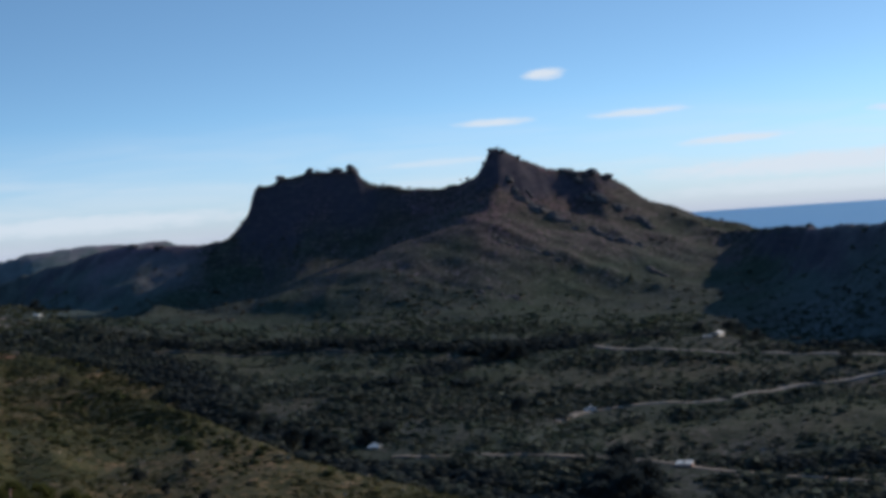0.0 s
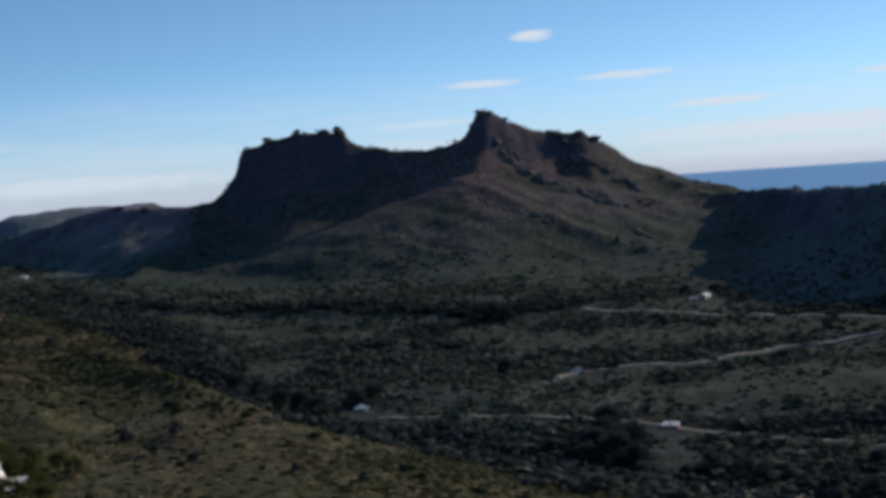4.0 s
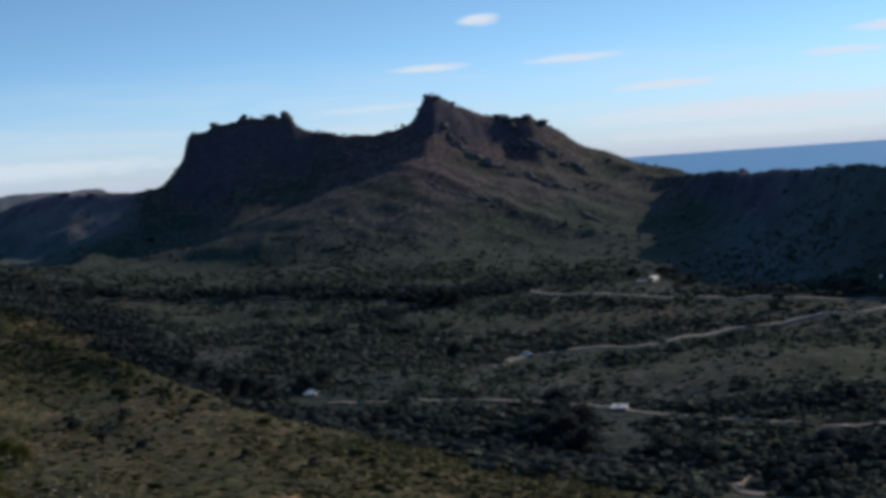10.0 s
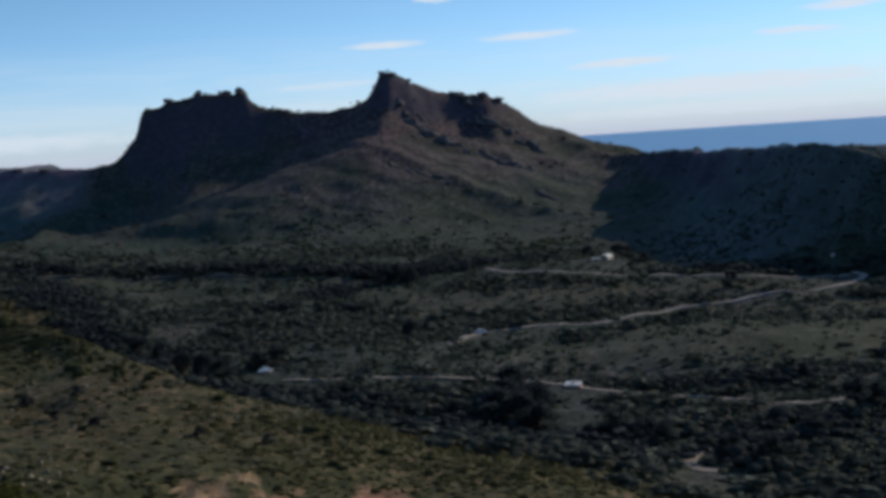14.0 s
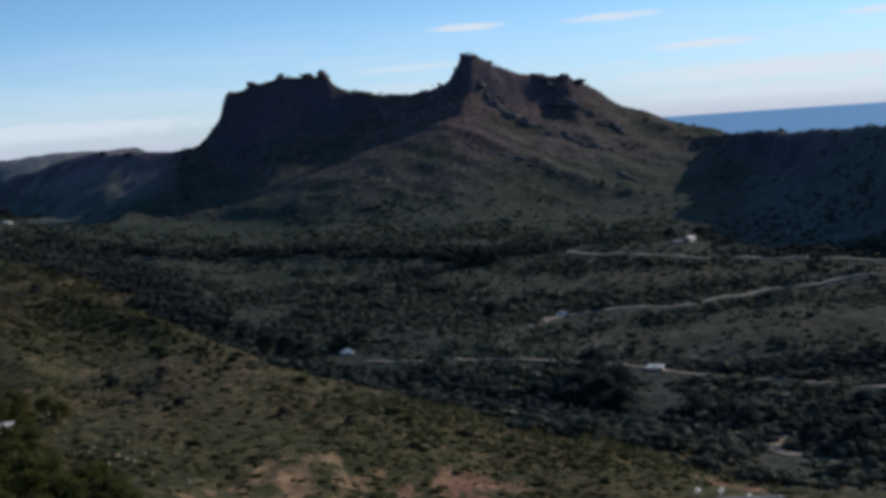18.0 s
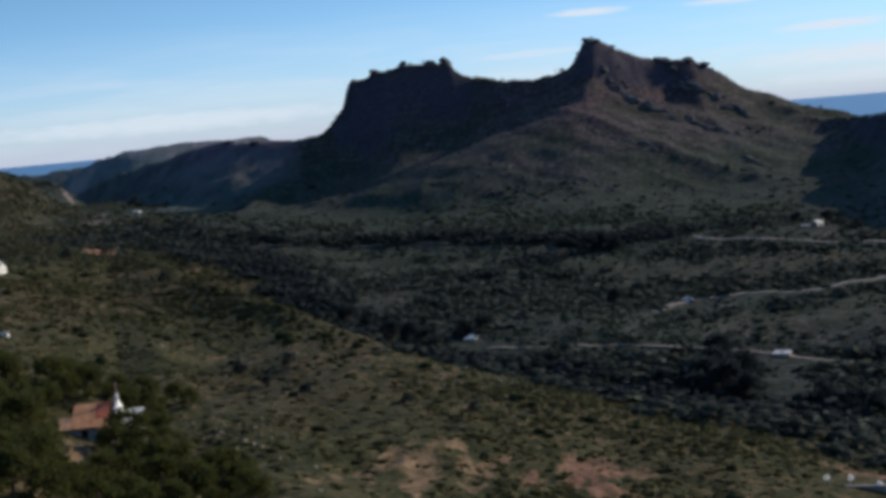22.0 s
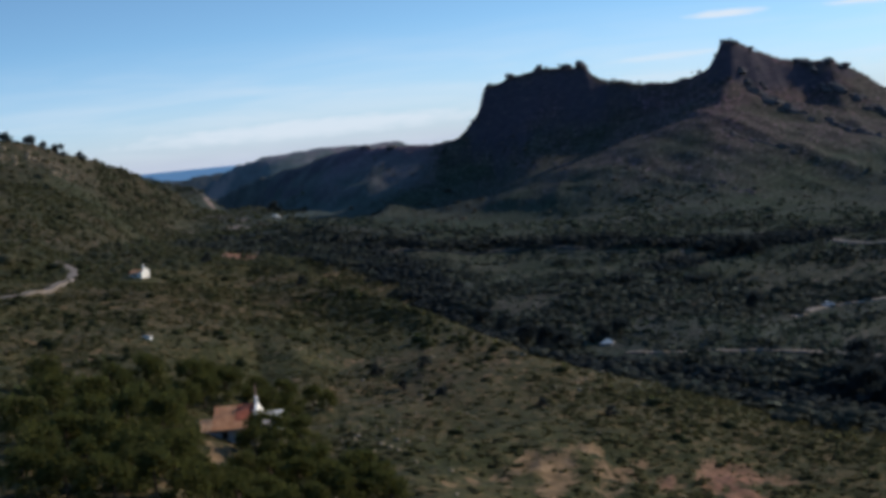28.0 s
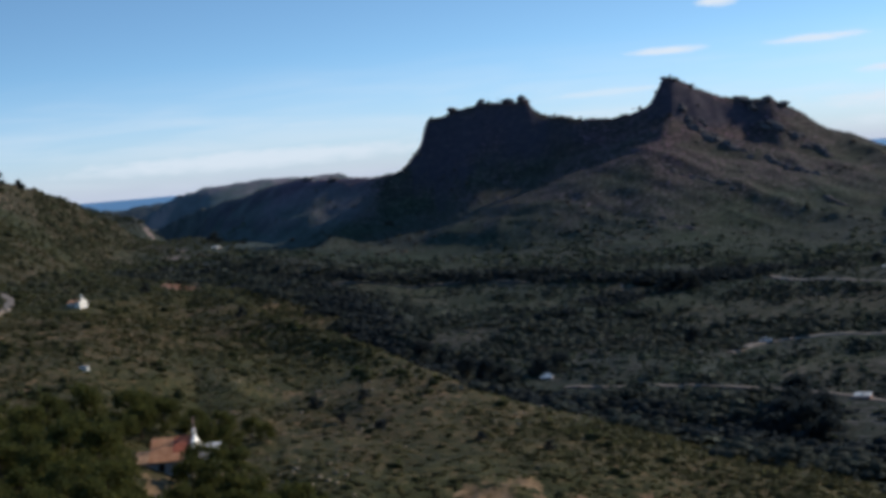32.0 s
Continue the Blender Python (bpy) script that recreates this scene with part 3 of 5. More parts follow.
    top = np.interp(bearing, BROW_BEARING, BROW_HEIGHT)
    inside = brow - reach
    bowl = -2.0 * np.exp(-((reach - 0.72 * brow) / (0.2 * brow)) ** 2) * ease(-18, -9, bearing) + 3 * ease(120, 280, inside) * ease(-20, -12, bearing)
    shelf = top + bowl + (0.9 * wobble + 0.8 * fine) * ease(0, 60, inside) + 0.5 * fine
    z = z + (np.maximum(shelf, z) - z) * ease(75, -8, reach - brow)
    z = z + ease(0.25, 0.8, openness(x, y)) * ease(320, 280, reach) * (0.4 * rugged(x, y, 7, 141, 3, True) - 0.5)
    # the lookout's own slope
    drop = LOOKOUT - 0.62 * np.maximum(reach - 4, 0) * ease(-0.9, 0.1, y / np.maximum(reach, 1)) + 0.6 * fine * ease(10, 40, reach)
    z = blend_max(z, drop, 6)
    return np.where(reach > 2900, np.minimum(z, -4 - 0.02 * (reach - 2900)), z)


# open grassy glades between the woods: bearing, distance, half width, half depth
GLADES = [(0.0, 690, 12, 45), (1.4, 640, 14, 45), (2.6, 590, 14, 40), (12.5, 480, 70, 36), (16.2, 470, 45, 32), (-8.3, 735, 36, 15), (-4.65, 675, 36, 26), (-6.4, 706, 32, 18), (4.4, 600, 18, 22), (-5.6, 555, 18, 22),
          (16.5, 555, 40, 22), (10.5, 605, 60, 14), (7.4, 480, 34, 26), (6.4, 590, 34, 24)]


def glade(x, y):
    total = np.zeros(np.shape(x))
    for b, d, wide, deep in GLADES:
        px, py = spot(b, d)
        c, q = math.cos(radians(b)), math.sin(radians(b))
        u, v = (x - px) * c - (y - py) * q, (x - px) * q + (y - py) * c
        total = np.maximum(total, np.exp(-((u / wide) ** 2 + (v / deep) ** 2)))
    return ease(0.3, 0.7, total + 0.25 * rugged(x, y, 18, 151, 2))


def height(x, y):
    return float(land(np.array([x]), np.array([y]))[0])


def ground_at(bearing, dist):
    x, y = spot(bearing, dist)
    return float(x), float(y), height(x, y)


# ---- end of land form

# ---------------------------------------------------------------- mesh helpers


def sheet(name, verts, faces, mat, parent=None, smooth=False):
    """A mesh object from arrays of corners and of equal-sided faces."""
    verts, faces = np.asarray(verts, np.float32), np.asarray(faces, np.int32)
    me = bpy.data.meshes.new(name)
    sides = faces.shape[1]
    me.vertices.add(len(verts))
    me.vertices.foreach_set("co", verts.ravel())
    me.loops.add(faces.size)
    me.loops.foreach_set("vertex_index", faces.ravel())
    me.polygons.add(len(faces))
    me.polygons.foreach_set("loop_start", np.arange(0, faces.size, sides, dtype=np.int32))
    me.update(calc_edges=True)
    if smooth:
        me.polygons.foreach_set("use_smooth", np.ones(len(faces), bool))
    me.materials.append(mat)
    ob = new(name, me)
    ob.parent = parent
    return ob


def part(name, bm, mat, parent=None, label="", smooth=False):
    me = bpy.data.meshes.new(name)
    bm.to_mesh(me)
    bm.free()
    if smooth:
        for p in me.polygons:
            p.use_smooth = True
    for m in (mat if isinstance(mat, (list, tuple)) else [mat]):
        me.materials.append(m)
    ob = new(name, me)
    ob.parent = parent
    return tagged(ob, label)


def thing(name, m, label, category, group=""):
    ob = new(name)
    ob.matrix_world = m
    ob.empty_display_size = 0.5
    return tagged(ob, label, category, group)


def block(bm, x0, x1, y0, y1, z0, z1, bevel=0.0):
    """A box in bm, with its edges taken off."""
    made = bmesh.ops.create_cube(bm, size=1.0)["verts"]
    for v in made:
        v.co = Vector((x0 + (v.co.x + 0.5) * (x1 - x0), y0 + (v.co.y + 0.5) * (y1 - y0), z0 + (v.co.z + 0.5) * (z1 - z0)))
    if bevel:
        edges = list({e for v in made for e in v.link_edges})
        bmesh.ops.bevel(bm, geom=edges, offset=bevel, segments=1, affect="EDGES")
    return bm


def box(*size, bevel=0.0):
    return block(bmesh.new(), *size, bevel=bevel)


# ---------------------------------------------------------------- ground and sea


def build_ground():
    bearings = np.concatenate([np.linspace(-180, -32, 75)[:-1], np.linspace(-32, -25.5, 40)[:-1], np.arange(-25.5, 21.01, 0.105), np.linspace(21, 28, 40)[1:], np.linspace(28, 180, 75)[1:-1]])
    bearings = bearings[:len(bearings) // 2 * 2]
    dist = [2.0]
    while dist[-1] < 4900:
        d = dist[-1]
        dist.append(d + (max(2.0, d * 0.05) if d < 160 else 1.3 if d < 300 else max(1.9, d * 0.0065) if d < 700 else d * 0.0045 if d < 820 else 3.6 if d < 1350 else d * 0.004 if d < 1800 else d * 0.012 if d < 3000 else 150))
    dist = np.array(dist)
    b, d = np.meshgrid(np.radians(bearings), dist)
    x, y = np.sin(b) * d, np.cos(b) * d
    z = land(x, y)
    rows, cols = x.shape
    verts = np.stack([x.ravel(), y.ravel(), z.ravel()], 1)
    k = np.arange(rows * cols).reshape(rows, cols)
    nxt = np.roll(k, -1, axis=1)
    faces = np.stack([k[:-1], nxt[:-1], nxt[1:], k[1:]], -1).reshape(-1, 4)
    middle = len(verts)
    verts = np.vstack([verts, [[0, 0, height(0, 0)]]])
    ring = np.append(k[0], k[0][0])
    cap = np.stack([ring[2::2], ring[1:-1:2], ring[0:-2:2], np.full(cols // 2, middle)], 1)
    faces = np.vstack([faces, cap])
    ob = sheet("ground", verts, faces, GROUND, smooth=True)
    mask = ob.data.attributes.new("bare", "FLOAT", "POINT")
    mask.data.foreach_set("value", np.append(openness(x.ravel(), y.ravel()), 0).astype(np.float32))
    mask = ob.data.attributes.new("clay", "FLOAT", "POINT")
    mask.data.foreach_set("value", np.append(openness(x.ravel(), y.ravel(), CLAY), 0).astype(np.float32))
    mask = ob.data.attributes.new("green_haze", "FLOAT", "POINT")
    mask.data.foreach_set("value", np.append(green_haze_at(x.ravel(), y.ravel()) * (1 - 0.22 * glade(x.ravel(), y.ravel())), 0).astype(np.float32))
    return tagged(ob, "scrub-covered hills, valley and rocky mountain with bare soil patches", "ground", kind="structure")


def build_sea():
    a = np.linspace(0, 2 * np.pi, 361)[:-1]
    rings = np.array([600.0, 1200, 2000, 2800, 3400, 4000, 4500, 4950])
    aa, rr = np.meshgrid(a, rings)
    verts = np.stack([(np.sin(aa) * rr).ravel(), (np.cos(aa) * rr).ravel(), np.zeros(aa.size)], 1)
    k = np.arange(aa.size).reshape(aa.shape)
    nxt = np.roll(k, -1, axis=1)
    faces = np.stack([k[:-1], nxt[:-1], nxt[1:], k[1:]], -1).reshape(-1, 4)
    return tagged(sheet("water", verts, faces, SEA, smooth=True), "calm blue sea reaching the horizon beyond the hills", "sea", kind="structure")


build_ground()
build_sea()

# ---------------------------------------------------------------- plants
rng = np.random.default_rng(7)


ICO = [(0, 0, -1), (0.72, -0.53, -0.45), (-0.28, -0.85, -0.45), (-0.89, 0, -0.45), (-0.28, 0.85, -0.45), (0.72, 0.53, -0.45),
       (0.28, -0.85, 0.45), (-0.72, -0.53, 0.45), (-0.72, 0.53, 0.45), (0.28, 0.85, 0.45), (0.89, 0, 0.45), (0, 0, 1)]
TOP = [(6, 7, 11), (7, 8, 11), (8, 9, 11), (9, 10, 11), (10, 6, 11), (1, 10, 5), (1, 6, 10), (2, 6, 1), (2, 7, 6), (3, 7, 2), (3, 8, 7),
       (4, 8, 3), (4, 9, 8), (5, 9, 4), (5, 10, 9)]


def tuft_template(lumps, sprays, seed, spread, lift, size, leaf, stem=False):
    """A crown about one metre wide and high: uneven leafy lumps with loose sprays standing out of them."""
    g = np.random.default_rng(seed)
    verts, faces = [], []
    middles = []
    for i in range(lumps):
        c = np.array([*(g.normal(0, 0.2, 2) * spread if i else (0, 0)), lift + (g.normal(0, 0.14) if i else 0)])
        r = size * g.uniform(0.7, 1.2) * np.array([1, 1, g.uniform(0.7, 1.0)])
        k = len(verts)
        verts += [c + np.array(q) * r * g.uniform(0.62, 1.25) for q in ICO]
        faces += [tuple(k + j for j in f) for f in TOP]
        middles.append((c, r))
    if stem:
        k = len(verts)
        verts += [np.array(q) for q in ((0.035, 0, -0.1), (-0.02, 0.035, -0.1), (-0.02, -0.035, -0.1), (0.02, 0, lift), (-0.012, 0.02, lift), (-0.012, -0.02, lift))]
        faces += [(k, k + 1, k + 4), (k, k + 4, k + 3), (k + 1, k + 2, k + 5), (k + 1, k + 5, k + 4), (k + 2, k, k + 3), (k + 2, k + 3, k + 5)]
    for i in range(sprays):
        c, r = middles[g.integers(lumps)]
        u = g.normal(0, 1, 3)
        u[2] = abs(u[2]) + 0.1
        u /= np.linalg.norm(u)
        w = np.cross(u, g.normal(0, 1, 3))
        w /= np.linalg.norm(w)
        s = leaf * g.uniform(0.6, 1.3)
        k = len(verts)
        o = c + u * r * 0.75
        verts += [o, o + u * s * 0.7 + w * s * 0.6, o + u * s * 1.5, o + u * s * 0.7 - w * s * 0.6]
        faces += [(k, k + 1, k + 2), (k, k + 2, k + 3)]
    return np.array(verts), np.array(faces)


def scatter(name, places, sizes, tall, templates, mat, label, category):
    """Many plants in one mesh."""
    vs, fs, base = [], [], 0
    pick = rng.integers(len(templates), size=len(places))
    for i, (tv, tf) in enumerate(templates):
        m = pick == i
        p, s, t = places[m], sizes[m], tall[m]
        n = len(p)
        if not n:
            continue
        a = rng.uniform(0, 2 * np.pi, n)
        c, q = np.cos(a)[:, None], np.sin(a)[:, None]
        x = (tv[None, :, 0] * c - tv[None, :, 1] * q) * s[:, None] + p[:, 0:1]
        y = (tv[None, :, 0] * q + tv[None, :, 1] * c) * s[:, None] + p[:, 1:2]
        z = tv[None, :, 2] * t[:, None] + p[:, 2:3]
        vs.append(np.stack([x, y, z], -1).reshape(-1, 3))
        fs.append((tf[None] + (np.arange(n) * len(tv))[:, None, None] + base).reshape(-1, 3))
        base += n * len(tv)
    return tagged(sheet(name, np.concatenate(vs), np.concatenate(fs), mat), label, category, kind="stuff")


def sown(count, b0, b1, d0, d1, keep):
    """Places on the land between two bearings and two distances, thinned by keep(x, y, bearing, dist)."""
    b = rng.uniform(b0, b1, count)
    d = np.sqrt(rng.uniform(d0 * d0, d1 * d1, count))
    x, y = spot(b, d)
    ok = rng.uniform(0, 1, count) < keep(x, y, b, d)
    x, y = x[ok], y[ok]
    return np.stack([x, y, land(x, y) - 0.1], 1)


def clear_of_roads(x, y, only=None):
    far = np.full(np.shape(x), 1e9)
    for name, (line, half) in ROADS_XY.items():
        if only and name not in only:
            continue
        for (ax, ay), (bx, by) in zip(line, line[1:]):
            dx, dy = bx - ax, by - ay
            t = np.clip(((x - ax) * dx + (y - ay) * dy) / max(dx * dx + dy * dy, 1e-6), 0, 1)
            far = np.minimum(far, np.hypot(x - ax - t * dx, y - ay - t * dy) - half)
    return far


def clear_of_houses(x, y):
    far = np.full(np.shape(x), 1e9)
    for b, d, rad in HOUSE_SPOTS:
        px, py = spot(b, d)
        far = np.minimum(far, np.hypot(x - px, y - py) - rad)
    return far


# roads: name, bearing and distance along the way, half width
ROADS = {
    "valley_road": ([(3.5, 513), (4.1, 522), (4.85, 531), (5.8, 536), (6.8, 538), (8.8, 543), (10.2, 553), (11.8, 573), (13.75, 584), (15.7, 595), (17.5, 614), (18.1, 625), (17.7, 633)], 1.3),
    "upper_road": ([(5.0, 674), (6.95, 661), (8.9, 647), (10.9, 633), (13.8, 626), (15.9, 627), (17.6, 630)], 1.3),
    "lower_road": ([(-2.25, 456), (-1.85, 456), (1.7, 442), (4.9, 433), (6.5, 423), (7.7, 410), (9.25, 403), (11.8, 400), (13.55, 391), (15.85, 378), (17.2, 379)], 1.05),
}
ROADS.update({
    "hairpin_road": ([(12.6, 339.5), (12.25, 339), (11.95, 336), (11.82, 329), (11.95, 322), (12.3, 317.5), (12.75, 316)], 1.2),
    "west_road": ([(-24.5, 480), (-22.9, 486), (-22.2, 497), (-21.7, 513), (-21.3, 550), (-21.15, 576), (-21.25, 600), (-21.6, 612)], 1.5),
    "terrace_road": ([(-15.0, 742), (-13.6, 727), (-12.5, 712), (-11.3, 728), (-10.1, 745), (-8.0, 752), (-5.8, 757), (-3.2, 728)], 1.4),
})
ROADS_XY = {name: ([spot(b, d) for b, d in line], half) for name, (line, half) in ROADS.items()}
HOUSE_SPOTS = [(-2.9, 466, 5), (-2.9, 457, 5), (9.32, 677, 8), (9.32, 664, 7), (-14.1, 938, 6), (-14.1, 926, 6), (7.9, 400, 4), (7.9, 391, 4), (-15.98, 284, 8), (-17.0, 262, 6), (-18.85, 546, 8), (9.32, 690, 10), (-2.9, 474, 4), (-14.1, 950, 8), (7.9, 408, 5), (10.6, 266, 9), (-18.9, 384, 3), (17.07, 650, 5), (7.9, 383, 4), (7.9, 374, 4), (7.9, 365, 3), (12.1, 312, 5)]


def road(name, line, half, mat, label):
    pts = [Vector((*spot(b, d), 0)) for b, d in line]
    way = []
    for i in range(len(pts) - 1):
        p0, p1, p2, p3 = pts[max(i - 1, 0)], pts[i], pts[i + 1], pts[min(i + 2, len(pts) - 1)]
        n = max(2, int((p2 - p1).length / 3))
        for k in range(n):
            t = k / n
            way.append(0.5 * (2 * p1 + (p2 - p0) * t + (2 * p0 - 5 * p1 + 4 * p2 - p3) * t * t + (3 * p1 - p0 - 3 * p2 + p3) * t ** 3))
    way.append(pts[-1])
    bm = bmesh.new()
    rings = []
    for i, p in enumerate(way):
        along = (way[min(i + 1, len(way) - 1)] - way[max(i - 1, 0)]).normalized()
        side = Vector((along.y, -along.x, 0))
        w = half * (1 + 0.12 * math.sin(i * 0.7) * math.sin(i * 0.23))
        z = max(height(*(p + side * w * s).xy) for s in (-1, 0, 1)) + 0.25
        ring = [bm.verts.new((p + side * s * w).xy.to_3d() + Vector((0, 0, z + dz))) for s, dz in ((-1.15, -2.5), (-1, 0), (0, 0.06), (1, 0), (1.15, -2.5))]
        rings.append(ring)
    for a, b in zip(rings, rings[1:]):
        for k in range(4):
            bm.faces.new((a[k], a[k + 1], b[k + 1], b[k]))
    bmesh.ops.recalc_face_normals(bm, faces=bm.faces)
    return tagged(part(name, bm, mat), label, "road", kind="structure")


for name, (line, half) in ROADS.items():
    road(name, line, half, ASPHALT if "valley" in name or "upper" in name else TRACK if "terrace" in name else GRAVEL, "narrow pale country road winding through the scrub")


def verge(x, y, steps):
    """1 where a plant would not stand between the lookout and a road."""
    reach = np.hypot(x, y)
    ok = np.ones(np.shape(x))
    for s in steps:
        ok = ok * (clear_of_roads(x * (1 + s / reach), y * (1 + s / reach), None if s < 8 else ("valley_road", "upper_road", "west_road", "terrace_road", "hairpin_road")) > (0.6 if s < 5 else 2.6))
    return ok


def shrub_keep(x, y, b, d):
    return (1 - 0.72 * ease(0.2, 0.6, openness(x, y))) * (1 - 0.7 * glade(x, y)) * (0.38 + 0.62 * ease(-0.4, 0.25, rugged(x, y, 26, 91, 3))) * verge(x, y, (0, 4)) * (clear_of_houses(x, y) > 0)


def wood_keep(x, y, b, d):
    brow = woods_edge(b)
    thick = ease(-0.2, 0.3, rugged(x, y, 140, 131, 4))
    ravine = ease(0, 20, d - brow) * ease(150, 90, d - brow) * ease(8, 2, b)
    belt = 0.5 * np.exp(-((d - (790 + 5 * b)) / 38) ** 2) * ease(6, 2, b)
    return np.clip(0.10 + 0.45 * ease(2, 6, b) * ease(470, 420, d) + 0.62 * thick + 0.8 * ravine + 1.0 * belt, 0, 1) * (1 - 0.97 * ease(765, 800, d)) * (1 - 0.9 * ease(10, 12, b) * ease(640, 665, d)) * (d > brow + 4) * np.maximum(verge(x, y, (0, 5, 10, 16, 22)), 0.05 * (clear_of_roads(x, y) > 0.6)) * (1 - 0.93 * glade(x, y)) * (1 - 0.9 * ease(0.25, 0.6, openness(x, y))) * (clear_of_houses(x, y) > 2) * (land(x, y) < 72)


# dark thickets: bearing, distance, half width, half depth
THICKETS = [(7.0, 375, 16, 34), (5.6, 388, 18, 24), (9.0, 350, 18, 24), (2.0, 676, 14, 8), (-0.4, 655, 10, 40), (13.5, 648, 40, 9), (14.0, 412, 50, 9), (17.6, 372, 14, 18), (13.6, 330, 30, 10), (-17.8, 590, 26, 16), (-20.8, 560, 22, 18),
            (-1.2, 600, 30, 10), (4.6, 700, 40, 9), (10.5, 690, 16, 14), (10.6, 330, 26, 18), (16.0, 350, 30, 18)]


def gloom(x, y):
    """1 in the damp hollows, where holm oaks stand close."""
    b, d = np.degrees(np.arctan2(x, y)), np.hypot(x, y)
    brow = woods_edge(b)
    total = ease(4, 22, d - brow) * ease(1.0, 0.5, (d - brow + 30 * field(x, y, 50, 211)) / np.interp(b, [-3, 4], [165, 100])) * ease(13, 9, b) * np.interp(b, [-12.5, -9.5, -4, -1.5, 4], [0.2, 1, 1, 0.5, 0.34])
    total = np.maximum(total, np.exp(-((d - np.interp(b, [-14, -11, -8.7, -5.8, -2.9, 0, 2, 4], [750, 750, 757, 762, 730, 704, 694, 690])) / 15) ** 2) * ease(6, 3, b) * np.interp(b, [-13, -9], [0.3, 1]))
    for tb, td, wide, deep in THICKETS:
        px, py = spot(tb, td)
        c, q = math.cos(radians(tb)), math.sin(radians(tb))
        u, v = (x - px) * c - (y - py) * q, (x - px) * q + (y - py) * c
        total = np.maximum(total, np.exp(-((u / wide) ** 2 + (v / deep) ** 2)))
    return ease(0.3, 0.65, total + 0.3 * rugged(x, y, 30, 213, 3)) * (1 - ease(0.2, 0.5, openness(x, y)))


def plant():
    small = [tuft_template(1, 2, 200 + i, 1.2, 0.25, 0.45, 0.26) for i in range(8)]
    tree = [tuft_template(5, 9, 300 + i, 1.9, 0.46, 0.23, 0.15, True) for i in range(10)]
    tiny = [tuft_template(1, 2, 400 + i, 1.2, 0.25, 0.45, 0.25) for i in range(6)]
    p = sown(105000, -25, 14, 190, 760, lambda x, y, b, d: shrub_keep(x, y, b, d) * (d < woods_edge(b) + 30))
    s = np.minimum(rng.gamma(2.6, 0.17, len(p)) + 0.24, 1.3) * np.where(np.hypot(p[:, 0], p[:, 1]) > 420, 1.35, 1.0)
    scatter("maquis_shrubs", p, s * 2.0, s * rng.uniform(0.28, 0.5, len(p)), small, SCRUB, "low grey-green maquis shrubs covering the near hillside", "shrubs")
    p = sown(21000, -18, 22, 285, 830, lambda x, y, b, d: wood_keep(x, y, b, d) * (1 - 0.8 * gloom(x, y)))
    s = np.minimum(rng.gamma(3, 0.8, len(p)) + 0.7, 6.5)
    scatter("valley_woods", p, s * 1.4, s * rng.uniform(0.42, 0.66, len(p)), tree, OAK, "olive-green evergreen woods on the valley floor", "woods")
    p = sown(30000, -18, 22, 285, 830, lambda x, y, b, d: np.maximum(wood_keep(x, y, b, d), 0.75 * ease(690, 640, d - 200 * (b < 10)) * verge(x, y, (0, 5, 10, 16, 22)) * (d > woods_edge(b) + 4) * (clear_of_houses(x, y) > 2)) * gloom(x, y) * (land(x, y) < 62 + 12 * (b < 0)))
    s = np.minimum(rng.gamma(3, 0.85, len(p)) + 0.8, 7.0)
    scatter("dark_woods", p, s * 1.35, s * rng.uniform(0.48, 0.72, len(p)), tree, HOLM, "dark holm-oak thickets along the ravines and field edges", "woods")
    p = sown(40000, -18, 22, 285, 830, lambda x, y, b, d: 0.8 * shrub_keep(x, y, b, d) * (d > woods_edge(b) + 20) * ease(800, 750, d))
    s = rng.gamma(5, 0.22, len(p)) + 0.4
    scatter("valley_scrub", p, s * 1.35, s * 0.65, tiny, GREEN_SCRUB, "patchy green scrub between the valley woods", "shrubs")
    p = sown(9500, -17, 20, 860, 1380, lambda x, y, b, d: 0.13 * ease(-0.5, 0.3, rugged(x, y, 60, 171, 3)) + 0.8 * ease(0.8, 1.2, ribs(x, y)) * ease(-0.1, 0.25, rugged(x, y, 75, 173, 2)) + 0.15 * ease(12.5, 10.5, b) * ease(0.0, 1.8, b - 6.3 - 0.0115 * (1170 - d) + 0.7 * rugged(x, y, 50, 175, 2)) + 0.05 * ease(-6, -8.5, b) + 0.3 * ease(-6, -8.5, b) * ease(1235, 1200, d) + 0.12 * ease(960, 900, d) + 0.5 * ease(1.0, 1.5, b) * ease(3.6, 2.8, b) * ease(1085, 1100, d) * ease(1140, 1128, d))
    s = rng.gamma(4, 0.32, len(p)) + 0.5
    scatter("mountain_scrub", p, s * 1.4, s * 0.6, tiny, HEATH, "dark scrub scattered over the mountain's slopes", "shrubs")
    p = sown(14500, -27, -13, 540, 1260, lambda x, y, b, d: np.maximum(ease(560, 700, d), ease(-17, -19, b)) * (0.5 + 0.5 * ease(-0.4, 0.2, rugged(x, y, 50, 191, 3))) * (clear_of_houses(x, y) > 2) * (1 - 0.9 * ease(0.25, 0.6, openness(x, y))) * verge(x, y, (0, 4)))
    s = rng.gamma(4, 0.46, len(p)) + 0.5
    scatter("hill_scrub", p, s * 1.3, s * 0.5, tiny, HILL_SCRUB, "scrub and low trees on the western hill", "shrubs")
    p = sown(7000, -20, -16, 780, 1010, lambda x, y, b, d: 0.75 * ease(-0.5, 0.1, rugged(x, y, 40, 193, 3)))
    s = rng.gamma(4, 0.42, len(p)) + 0.5
    scatter("flank_scrub", p, s * 1.3, s * 0.45, tiny, HILL_SCRUB, "dense scrub on the western hill's flank", "shrubs")
